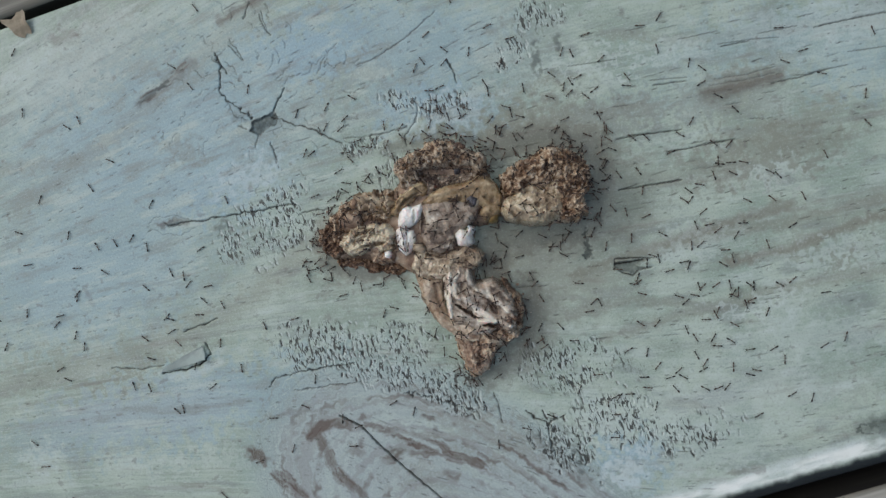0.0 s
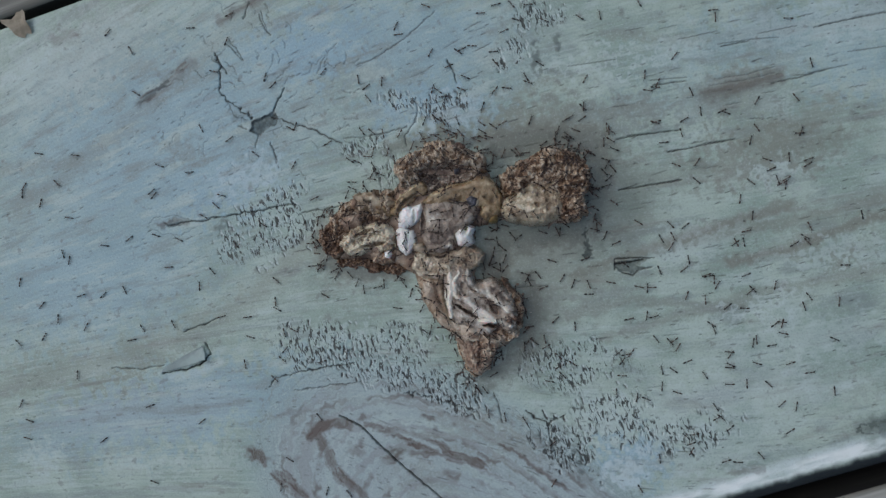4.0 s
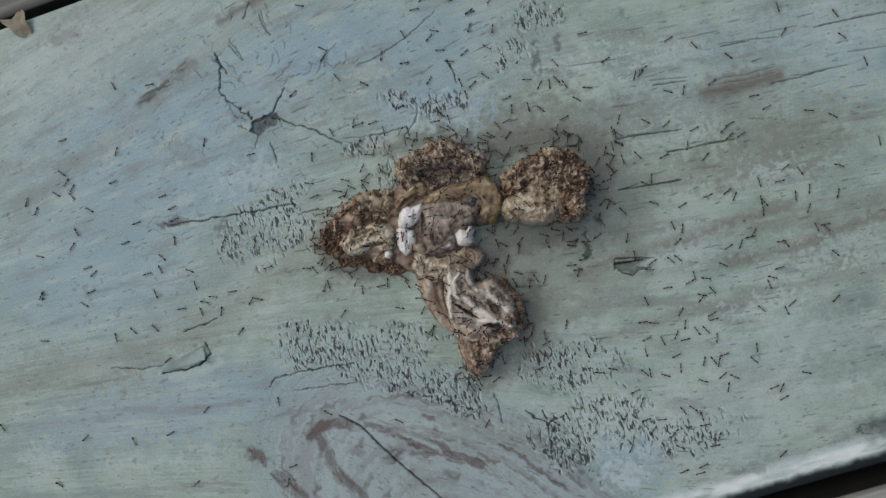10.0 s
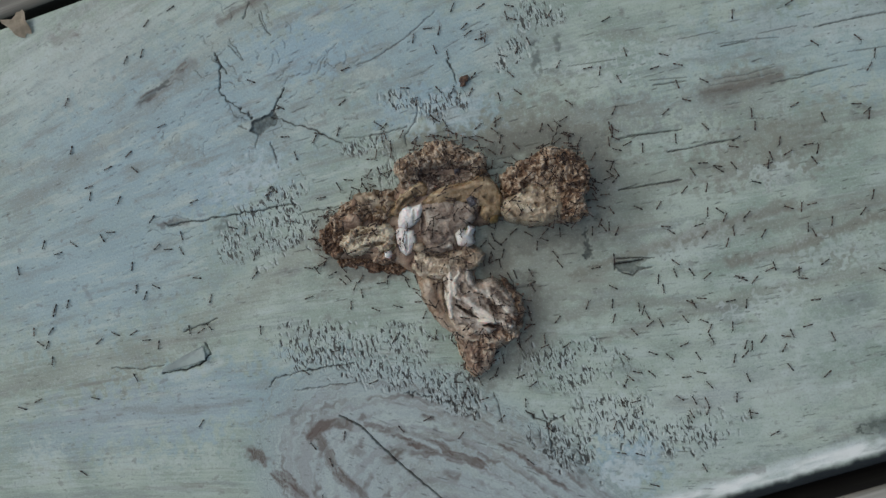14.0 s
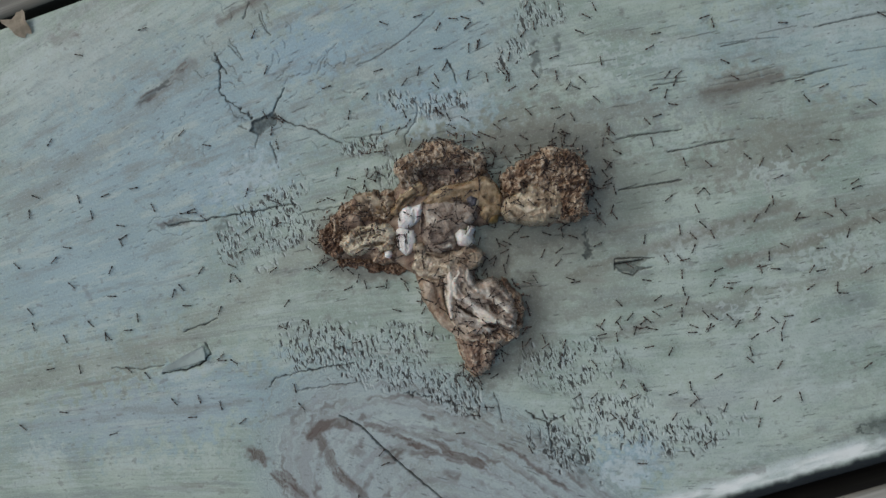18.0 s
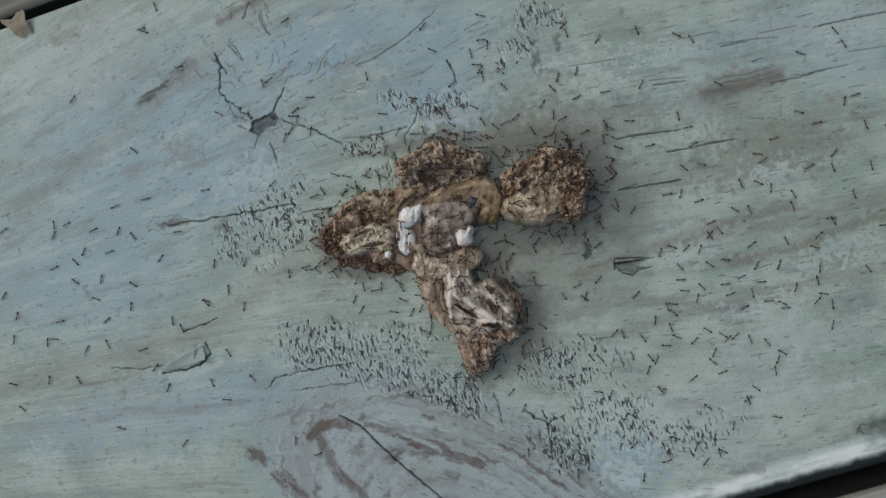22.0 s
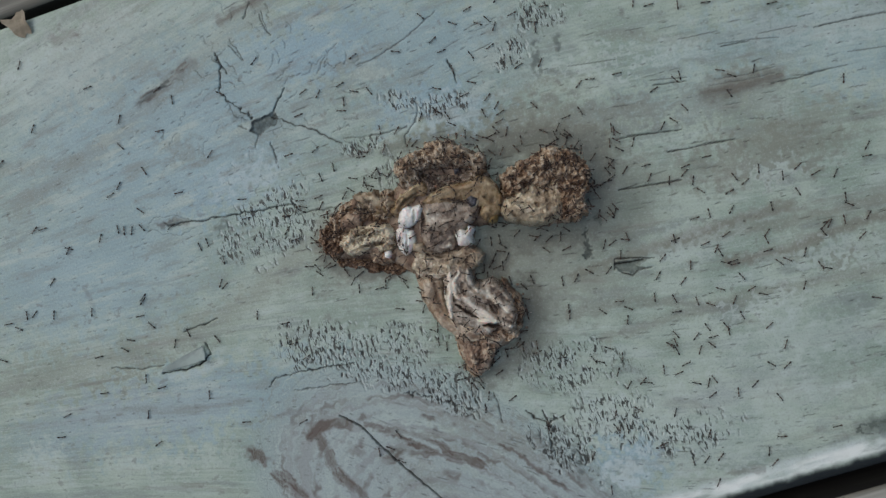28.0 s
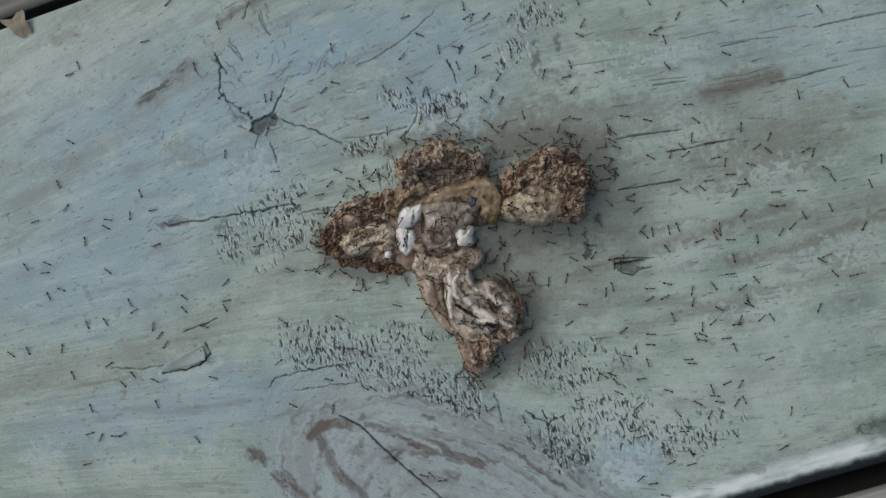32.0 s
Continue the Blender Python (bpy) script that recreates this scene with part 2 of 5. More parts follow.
            odd ^= ((a[1] > y) != (b[1] > y)) & (x < a[0] + (y - a[1]) * d[0] / d[1])
    return np.where(odd, best, -best)


# ---- the painted deck board ----
BOARD_LO, BOARD_HI, EDGE = -68.0, 74.0, 3.2


def grown(a, b, step, far):
    """Even steps from a to b, with growing ones out to the far ends."""
    mid = np.arange(a, b + step / 2, step)
    out, s, x = [], step, b
    while x < far:
        s *= 1.35
        x += s
        out.append(min(x, far))
    lo, s, x = [], step, a
    while x > -far:
        s *= 1.35
        x -= s
        lo.append(max(x, -far))
    return np.concatenate([lo[::-1], mid, out])


def board_profile(lo, hi, edge, thick, step, crisp=None):
    """Rows across a board: y and z up one side, over the rounded edges and down the other."""
    ang = np.linspace(0, math.pi / 2, 16)
    far = edge if crisp is None else crisp
    flat = np.arange(lo + edge, hi - far, step)
    ys = np.concatenate([[lo, lo], lo + edge * (1 - np.cos(ang))[:-1], flat, (hi - far * (1 - np.cos(ang)))[::-1], [hi, hi]])
    zs = np.concatenate([[-thick, -thick * 0.5], edge * (np.sin(ang) - 1)[:-1], 0 * flat, (far * (np.sin(ang) - 1))[::-1], [-thick * 0.5, -thick]])
    return ys, zs


XS = grown(-116.0, 106.0, 0.17, 420.0)
YS, ZS = board_profile(BOARD_LO, BOARD_HI, EDGE, 28.0, 0.17, 1.2)
BX, BY = np.meshgrid(XS, YS)
BZ = np.repeat(ZS[:, None], len(XS), 1)
CRACK, STAIN, SLATE, RELIEF, CRAZE = (np.zeros(BX.shape) for _ in range(5))
BLUE, WARM, PALEN = (np.zeros(BX.shape) for _ in range(3))
WOBX = (fbm(BX * 0.9, BY * 0.9, 5, 3) - 0.5)
WOBY = (fbm(BX * 0.9, BY * 0.9, 9, 3) - 0.5)

WOBJ = fbm(BX * 1.7, BY * 1.7, 13, 3) - 0.5
WOBK = fbm(BX * 1.7, BY * 1.7, 15, 3) - 0.5


def window(x0, x1, y0, y1):
    a, b = np.searchsorted(XS, (x0, x1))
    c, d = np.searchsorted(YS, (y0, y1))
    return slice(c, d), slice(a, b)


def along(points, reach, wobble=0.0, need=False):
    """The window round a line, its distance there, and how far along each place is (0 to 1)."""
    p = np.array(points, float)
    w = window(p[:, 0].min() - reach, p[:, 0].max() + reach, p[:, 1].min() - reach, p[:, 1].max() + reach)
    x, y = BX[w] + wobble * WOBX[w], BY[w] + wobble * WOBY[w]
    if need:
        x, y = x + 0.35 * min(1.0, wobble) * WOBJ[w], y + 0.35 * min(1.0, wobble) * WOBK[w]
    best, at = np.full(x.shape, 1e9), np.zeros(x.shape)
    for k in range(len(p) - 1):
        d = p[k + 1] - p[k]
        t = np.clip(((x - p[k, 0]) * d[0] + (y - p[k, 1]) * d[1]) / (d @ d), 0, 1)
        r = np.hypot(x - p[k, 0] - t * d[0], y - p[k, 1] - t * d[1])
        at = np.where(r < best, (k + t) / (len(p) - 1), at)
        best = np.minimum(best, r)
    return w, best, at


def crack(points, width=0.2, depth=0.5, dark=1.0, wobble=0.8, taper=True):
    w, r, at = along(points, 2.5, wobble, True)
    half = width * 0.42 * (np.clip(4 * at * (1 - at), 0.1, 1) ** 0.5 if taper else 1.0) * np.clip(0.55 + 1.1 * WOBJ[w], 0.3, 1.3)
    m = spread(r, half * 0.35, half * 0.75 + 0.15) * np.clip(1.15 + 1.2 * WOBJ[w], 0.35, 1)
    CRACK[w] = np.maximum(CRACK[w], m * dark)
    RELIEF[w] = RELIEF[w] - depth * m


def smear(field, points, width, strength, soft=0.6, wobble=1.5):
    w, r, at = along(points, width * 1.8 + 2, wobble)
    field[w] = np.maximum(field[w], strength * spread(r, width * 0.5 * (1 - soft), width * 0.5 * (1 + soft)))


def blot(field, points, width, strength):
    """A broken, ragged dark smear."""
    w, r, at = along(points, width * 2 + 2, 1.6, True)
    gaps = np.clip((fbm(BX[w] * 1.3, BY[w] * 1.3, 91, 3) - 0.36) * 6, 0, 1)
    field[w] = np.maximum(field[w], strength * gaps * spread(r, width * 0.3, width * 0.75))


def streaks(field, points, width, strength, count, seed):
    """Many short strokes along a line, as a stain lies in the grain."""
    rnd = random.Random(seed)
    p = [Vector(q) for q in points]
    for k in range(count):
        i = rnd.randrange(len(p) - 1)
        d = p[i + 1] - p[i]
        side = Vector((-d.y, d.x)).normalized()
        q = p[i] + d * rnd.random() + side * rnd.gauss(0, width * 0.3)
        half = d.normalized() * rnd.uniform(0.4, 1.8)
        smear(field, [tuple(q - half), tuple(q + half)], rnd.uniform(0.25, 0.7), strength * rnd.uniform(0.4, 1.0), 0.8, 0.8)


def patch(field, cx, cy, rx, ry, turn, strength, wobble=4.0):
    w = window(cx - 2 * max(rx, ry), cx + 2 * max(rx, ry), cy - 2 * max(rx, ry), cy + 2 * max(rx, ry))
    a = radians(turn + LIE)
    x = BX[w] - cx + wobble * WOBX[w] * 2
    y = BY[w] - cy + wobble * WOBY[w] * 2
    r = np.hypot((x * math.cos(a) + y * math.sin(a)) / rx, (-x * math.sin(a) + y * math.cos(a)) / ry)
    field[w] = np.maximum(field[w], strength * spread(r, 0.25, 1.25))


# grain: places with the slope of the grain there, and a smooth field whose level lines run that way
GRAIN = [(-66.9, 61.9, 0.230), (-44.5, 50.6, 0.300), (-79.8, 39.6, 0.154), (-57.1, 32.2, 0.193), (-89.2, 23.5, -0.018), (-86.1, 4.6, -0.190),
         (-93.2, -16.3, -0.309), (-49.6, -4.1, -0.064), (-55.6, -22.4, -0.408), (-20.9, -32.7, -0.731), (4.3, -50.0, -0.772), (26.2, -56.4, -0.408), (36.4, -42.6, -0.160),
         (64.4, -45.2, -0.112), (31.1, -21.8, -0.112), (67.5, -16.7, -0.112), (77.4, 15.3, -0.141), (44.5, 20.6, -0.131), (15.2, 41.3, 0.113),
         (-9.7, 2.0, -0.112), (-12.0, 33.5, -0.018), (1.7, -20.0, -0.259), (-10.7, 52.7, 0.230)]


def grain_turn(x, y):
    s = c = 0
    for gx, gy, turn in GRAIN:
        w = 1 / (((x - gx) ** 2 + (y - gy) ** 2) / 400 + 0.3) ** 1.5
        s, c = s + w * np.sin(turn), c + w * np.cos(turn)
    return np.arctan2(s, c)


def powers(x, y, deg=5):
    u, v = x / 100, y / 100
    return [(i, j) for i in range(deg + 1) for j in range(deg + 1 - i)], u, v


def flow_field():
    gx, gy = np.meshgrid(np.linspace(-115, 105, 24), np.linspace(-64, 72, 16))
    gx, gy = gx.ravel(), gy.ravel()
    turn = grain_turn(gx, gy)
    ij, u, v = powers(gx, gy)
    du = np.stack([i * u ** max(i - 1, 0) * v ** j for i, j in ij], 1)
    dv = np.stack([j * u ** i * v ** max(j - 1, 0) for i, j in ij], 1)
    cs, sn = np.cos(turn)[:, None], np.sin(turn)[:, None]
    a = np.concatenate([du * cs + dv * sn, 0.35 * (-du * sn + dv * cs)])
    b = np.concatenate([np.zeros(len(gx)), 0.35 * np.ones(len(gx))])
    coef = np.linalg.lstsq(a, b, rcond=None)[0]
    x, y = np.clip(BX, -125, 115), np.clip(BY, -70, 78)
    ij, u, v = powers(x, y)
    t = sum(k * u ** i * v ** j for k, (i, j) in zip(coef, ij)) * 100
    return t


FLOW_T = flow_field() + 0.3 * WOBY
FLOW_S = BX.copy()

# the cathedral loops of a knot low on the board
KX, KY, KT = -11.1, -63.9, radians(-53.8)
ka = (BX - KX) * math.cos(KT) + (BY - KY) * math.sin(KT)
kb = -(BX - KX) * math.sin(KT) + (BY - KY) * math.cos(KT)
LOOP = np.hypot(ka / 51.35, kb / 27.42) + 0.05 * WOBX
inside = spread(LOOP, 0.95, 1.12)
FLOW_T = FLOW_T * (1 - inside) + LOOP * 24 * inside
rings = np.zeros(BX.shape)
for centre, wide, amount in ((0.97, 0.012, 0.35), (0.90, 0.016, 0.45), (0.80, 0.018, 0.5), (0.70, 0.018, 0.5), (0.58, 0.018, 0.55), (0.48, 0.018, 0.45)):
    rings = np.maximum(rings, amount * spread(np.abs(LOOP - centre - 0.035 * (fbm(BX * 0.25, BY * 0.25, 61, 3) - 0.5)), wide * 0.3, wide * 1.3))
rings *= 1.35 * np.clip((fbm(BX * 0.3, BY * 0.3, 71, 3) - 0.40) * 6, 0, 1) * spread(LOOP, 1.0, 1.1)
STAIN = np.maximum(STAIN, rings)
LILAC = 0.75 * spread(LOOP, 0.86, 1.18)
BLUE = np.maximum(BLUE, 0.35 * spread(LOOP, 1.0, 1.25))

# long cracks and joints in the paint
crack([(-32.9, 53.7), (-33.0, 49.8), (-34.6, 46.2), (-33.7, 43.5), (-31.7, 40.7), (-29.6, 38.4)], 0.42, 0.4, 1.0, 1.4)
crack([(-25.8, 37.3), (-21.7, 34.2), (-17.6, 31.4), (-13.5, 27.2)], 0.34, 0.35, 1.0, 1.0, False)
crack([(-33.8, 43.2), (-33.2, 39.9), (-30.6, 38.2)], 0.14, 0.2, 0.6)
crack([(-25.3, 37.3), (-24.1, 39.4), (-21.1, 42.1)], 0.2, 0.4, 0.8)
crack([(-27.8, 31.9), (-27.5, 29.4), (-27.7, 26.9)], 0.16, 0.3, 0.7)
crack([(-53.8, 22.5), (-41.6, 20.4), (-33.0, 19.3), (-26.3, 18.4)], 0.3, 0.6, 1.0)
crack([(-25.8, 16.0), (-22.2, 15.6), (-18.0, 15.0)], 0.2, 0.4, 0.8)
# broken edge of the flake, widened to paint its cast shadow
crack([(-64.9, -7.2), (-59.3, -7.8), (-55.6, -7.3), (-53.8, -6.3), (-54.1, -3.5)], 0.75, 1.1)
crack([(-57.9, 0.1), (-54.0, 0.1), (-50.3, 0.6)], 0.34, 0.6, 0.9)
crack([(-75.3, -2.8), (-69.4, -4.8), (-64.4, -5.6)], 0.22, 0.4, 0.7)
crack([(-31.4, -26.5), (-27.6, -30.2), (-25.3, -34.7), (-22.0, -40.1), (-19.2, -44.6), (-15.4, -50.4)], 0.36, 1.0, 1.0, 0.4)
crack([(-43.7, -16.5), (-42.1, -15.2), (-35.4, -15.5), (-30.6, -16.2), (-24.9, -17.1)], 0.26, 0.5)
crack([(-39.1, -18.8), (-33.0, -19.7), (-24.7, -21.2)], 0.16, 0.3, 0.7)
crack([(-16.9, -26.2), (-12.0, -28.3), (-7.9, -30.7), (-3.9, -34.5)], 0.26, 0.5, 0.9, 2.0)
crack([(0.8, -31.6), (1.1, -34.7), (0.9, -37.8)], 0.22, 0.4, 0.85)
crack([(-7.1, -27.1), (-6.1, -29.8), (-5.8, -31.9)], 0.18, 0.3, 0.8)
crack([(6.2, -36.9), (7.7, -39.1), (9.7, -40.4), (13.7, -39.9)], 0.38, 0.4, 1.0)
crack([(9.8, -40.5), (9.2, -43.7), (9.3, -47.4)], 0.48, 0.5, 1.0)
crack([(12.6, 37.0), (13.3, 34.2), (13.0, 31.4)], 0.2, 0.3, 0.85)
crack([(-7.9, 47.4), (-11.2, 45.5), (-14.0, 42.5)], 0.06, 0.15, 0.5)
crack([(40.1, 10.5), (46.8, 9.4), (52.9, 8.2)], 0.24, 0.4, 0.9, 0.3)
crack([(49.1, 4.7), (55.6, 4.0), (62.3, 3.2)], 0.22, 0.4, 0.9, 0.3)
crack([(37.6, 0.5), (43.7, -0.4), (50.0, -1.4)], 0.26, 0.4, 0.95, 0.3)
crack([(83.2, 19.4), (89.7, 18.7), (97.0, 17.9)], 0.18, 0.3, 0.7, 0.3)
crack([(60.7, 14.9), (66.7, 13.9), (73.4, 13.2)], 0.16, 0.15, 0.4, 0.3)
crack([(62.7, 15.6), (68.1, 14.7), (74.0, 14.4)], 0.16, 0.15, 0.45, 0.3)
crack([(50.2, 18.5), (56.8, 17.2)], 0.2, 0.3, 0.8, 0.3)
crack([(65.1, 21.6), (70.6, 20.8)], 0.2, 0.3, 0.8, 0.3)
crack([(72.3, 11.5), (77.2, 10.9), (84.4, 10.6)], 0.18, 0.3, 0.75, 0.3)
crack([(-58.2, 24.0), (-56.3, 24.9), (-52.0, 24.1), (-49.4, 22.1)], 0.08, 0.15, 0.4)
crack([(-58.4, 23.5), (-56.1, 21.3), (-52.1, 19.7), (-48.7, 20.2)], 0.08, 0.15, 0.35)
crack([(-55.0, 23.7), (-53.9, 22.1), (-50.7, 21.7)], 0.18, 0.3, 0.7)
crack([(-25.3, 58.3), (-23.0, 61.3)], 0.16, 0.3, 0.7)
crack([(-21.1, 58.7), (-21.0, 53.8)], 0.16, 0.3, 0.7)
crack([(-34.1, 52.7), (-31.9, 48.8)], 0.18, 0.3, 0.8)
crack([(-29.8, 54.3), (-28.2, 50.3)], 0.16, 0.3, 0.7)
crack([(-38.3, 51.6), (-36.9, 49.3)], 0.14, 0.2, 0.6)
crack([(-7.3, 26.7), (-3.0, 26.5), (0.7, 26.5)], 0.16, 0.2, 0.7)
crack([(13.6, 12.8), (16.8, 12.2), (20.8, 11.5)], 0.18, 0.2, 0.8)

# grey hollow of the upper knot, the splintered hole, and dark smears
patch(SLATE, -31.7, 39.4, 2.80, 1.17, -25, 0.3, 2.0)
blot(SLATE, [(30.4, 33.7), (29.8, 30.6)], 1.63, 0.5)
blot(SLATE, [(35.1, 34.0), (35.0, 31.9)], 1.52, 0.45)
blot(SLATE, [(29.3, 30.3), (29.5, 27.5)], 1.40, 0.4)
blot(SLATE, [(29.4, 28.3), (33.0, 27.3)], 1.17, 0.35)
patch(SLATE, 73.7, -59.8, 8.17, 2.80, 14, 0.6, 1.2)
blot(SLATE, [(68.0, -59.5), (73.4, -59.3)], 1.87, 0.7)
patch(SLATE, 10.7, -48.0, 7.00, 2.20, -28, 0.5, 4.0)
patch(SLATE, -53.5, 23.2, 3.50, 1.05, 20, 0.3, 2.0)
patch(SLATE, -42.9, 18.2, 2.10, 1.17, 10, 0.45, 2.0)


def hollow(outline, amount, depth, rim=0.0, ragged=0.6):
    """A sunken place with a broken outline, its rim cracked."""
    p = np.array(outline, float)
    w = window(p[:, 0].min() - 2, p[:, 0].max() + 2, p[:, 1].min() - 2, p[:, 1].max() + 2)
    d = inside_by(BX[w] + ragged * (WOBJ[w] + WOBX[w]), BY[w] + ragged * (WOBK[w] + WOBY[w]), outline)
    m = spread(-d, -0.25, 0.15)
    SLATE[w] = np.maximum(SLATE[w], amount * m * (0.75 + 0.5 * WOBJ[w]))
    RELIEF[w] -= depth * m
    if rim:
        CRACK[w] = np.maximum(CRACK[w], rim * spread(np.abs(d), 0.05, 0.28) * np.clip(0.7 + 1.6 * WOBX[w], 0, 1))


hollow([(-29.8, 37.8), (-28.0, 37.6), (-25.4, 38.1), (-24.3, 36.8), (-25.6, 35.6), (-27.7, 35.3), (-29.4, 34.3), (-30.9, 35.8)], 0.85, 0.5, 0.9)
hollow([(32.4, -13.3), (35.1, -13.8), (38.7, -14.5), (36.3, -14.9), (37.9, -16.0), (35.2, -16.4), (33.2, -15.3), (32.1, -14.5)], 0.75, 0.6, 0.5)
hollow([(28.4, -5.1), (29.3, -4.9), (28.9, -7.3), (29.0, -9.1), (28.1, -10.9), (27.1, -11.3), (26.7, -9.8), (27.8, -7.5)], 0.95, 0.1, 0.0, 1.6)
hollow([(31.3, -2.4), (32.5, -3.0), (33.0, -4.6), (31.9, -5.0), (31.0, -4.0)], 0.7, 0.1, 0.0, 2.0)
crack([(32.8, -12.6), (36.1, -13.4), (40.2, -14.7)], 0.30, 0.6, 1.0, 0.3)
crack([(32.2, -13.5), (34.8, -14.0), (38.2, -14.4)], 0.28, 0.6, 1.0, 0.3)
crack([(33.1, -15.5), (35.1, -16.7), (36.5, -16.1), (39.2, -16.4)], 0.32, 0.6, 1.0, 0.3)
crack([(32.6, -12.7), (32.0, -14.6)], 0.25, 0.4, 0.9, 0.3)
crack([(-25.3, 37.9), (-23.8, 39.6), (-21.6, 41.6)], 0.16, 0.3, 0.7, 0.8)
crack([(-29.8, 34.4), (-31.1, 32.1)], 0.14, 0.3, 0.6, 0.8)
crack([(-33.3, 37.8), (-31.6, 36.5)], 0.18, 0.3, 0.7, 0.8)
crack([(-27.9, 31.8), (-27.6, 29.8), (-28.0, 27.6)], 0.22, 0.3, 0.8, 0.8)
crack([(13.3, 46.8), (6.2, 43.8), (-0.5, 41.9), (-5.6, 41.6)], 0.12, 0.2, 0.75, 0.5)
crack([(12.5, 36.6), (13.3, 34.1), (13.0, 32.2)], 0.22, 0.3, 0.9, 0.6)
crack([(4.0, 31.2), (3.3, 27.7), (1.6, 26.2), (-0.4, 24.7), (-0.8, 22.6)], 0.16, 0.3, 0.75, 0.8)
crack([(-12.5, 27.9), (-6.7, 26.8), (0.6, 26.2)], 0.12, 0.2, 0.6, 0.8)
crack([(-21.7, 58.3), (-21.5, 55.2), (-20.8, 53.4)], 0.22, 0.3, 0.85, 0.6)
crack([(-29.4, 55.4), (-28.4, 52.6), (-27.9, 50.2)], 0.16, 0.3, 0.7, 0.6)
crack([(-33.6, 52.5), (-31.9, 48.8)], 0.2, 0.3, 0.85, 0.5)
# long straight checks that follow the grain
for line in ([(42.5, 10.5), (46.8, 9.4), (52.1, 8.4)], [(50.0, 19.6), (57.0, 17.9)], [(64.7, 22.2), (71.2, 21.0), (76.3, 19.7)], [(72.6, 21.7), (80.2, 20.7)], [(84.3, 19.4), (97.0, 17.7)], [(87.9, 12.7), (95.1, 11.4)], [(56.2, 4.3), (62.0, 3.2)],
             [(43.7, -0.4), (49.9, -1.2)], [(48.9, 5.0), (54.2, 4.0)], [(35.4, 27.5), (44.9, 25.8)], [(79.5, 11.1), (87.1, 10.3)], [(57.7, 25.6), (65.5, 24.7)]):
    crack(line, 0.14, 0.10, 0.7, 0.1)

patch(LILAC, -72.3, -13.6, 30.34, 5.83, 8, 0.45, 6)

# reddish brown stains
smear(STAIN, [(-51.8, 48.8), (-45.8, 50.6), (-38.3, 53.7)], 1.75, 0.4, 0.9, 2.0)
streaks(STAIN, [(-51.8, 49.0), (-45.8, 50.6), (-38.3, 53.7)], 1.52, 0.85, 34, 1)
streaks(SLATE, [(-51.7, 49.2), (-45.7, 51.0)], 0.93, 0.6, 14, 2)
smear(STAIN, [(-30.7, 59.3), (-26.4, 60.6), (-21.7, 61.4)], 1.63, 0.7)
smear(STAIN, [(59.7, 13.6), (66.5, 13.1), (73.7, 12.5)], 3.03, 0.65, 0.9)
smear(STAIN, [(-65.4, 67.2), (-60.8, 67.4)], 2.10, 0.5, 0.9)
patch(STAIN, -50.9, -29.6, 3.50, 1.63, -35, 0.95, 2)
smear(STAIN, [(-48.0, -34.4), (-46.1, -37.2), (-43.7, -40.9)], 1.87, 0.59)
streaks(STAIN, [(-48.0, -34.4), (-46.1, -37.2), (-43.7, -40.9)], 1.87, 1.0, 26, 17)
smear(STAIN, [(-55.5, 23.3), (-52.1, 22.8), (-50.0, 21.5)], 1.40, 0.6)
smear(STAIN, [(33.7, -43.6), (39.2, -44.9)], 1.63, 0.25, 0.9)
smear(STAIN, [(-75.9, 15.2), (-75.2, 11.4)], 1.17, 0.3)
smear(STAIN, [(41.3, -60.6), (47.8, -61.8)], 1.17, 0.4)

smear(STAIN, [(-38.2, -29.1), (-36.5, -27.8), (-33.1, -27.7), (-30.0, -28.9)], 2.45, 0.83, 0.4)
streaks(STAIN, [(-38.2, -29.1), (-36.5, -27.8), (-33.1, -27.7), (-30.0, -28.9)], 2.45, 1.0, 26, 11)
smear(STAIN, [(-37.1, -29.4), (-36.4, -32.6), (-35.9, -36.2)], 1.98, 0.79, 0.5)
streaks(STAIN, [(-37.1, -29.4), (-36.4, -32.6), (-35.9, -36.2)], 1.98, 1.0, 26, 12)
smear(STAIN, [(-35.2, -38.2), (-33.9, -40.7), (-31.7, -43.7)], 1.63, 0.76, 0.5)
streaks(STAIN, [(-35.2, -38.2), (-33.9, -40.7), (-31.7, -43.7)], 1.63, 1.0, 26, 13)
smear(STAIN, [(-26.3, -30.1), (-21.2, -33.8), (-18.0, -37.1), (-15.0, -39.4)], 1.28, 0.83, 0.4)
streaks(STAIN, [(-26.3, -30.1), (-21.2, -33.8), (-18.0, -37.1), (-15.0, -39.4)], 1.28, 1.0, 26, 14)
smear(STAIN, [(-17.9, -34.5), (-13.4, -38.0), (-11.1, -41.0)], 1.05, 0.65, 0.5)
streaks(STAIN, [(-17.9, -34.5), (-13.4, -38.0), (-11.1, -41.0)], 1.05, 1.0, 26, 15)
smear(STAIN, [(-12.3, -40.7), (-8.7, -42.8), (-5.7, -45.1)], 1.63, 0.79, 0.4)
streaks(STAIN, [(-12.3, -40.7), (-8.7, -42.8), (-5.7, -45.1)], 1.63, 1.0, 26, 16)
smear(STAIN, [(-6.0, -42.5), (-2.6, -45.4)], 0.82, 0.7, 0.5)
smear(STAIN, [(-30.8, -34.4), (-29.1, -35.6)], 1.52, 0.5, 0.7)
smear(STAIN, [(-13.2, -45.3), (-11.6, -46.1)], 1.17, 0.6, 0.7)
smear(STAIN, [(-45.5, -22.9), (-41.6, -22.8), (-35.8, -24.3)], 0.93, 0.35, 0.8)

smear(PALEN, [(-63.4, -8.4), (-57.8, -9.2), (-52.3, -8.3)], 1.63, 0.5, 0.7, 0.8)

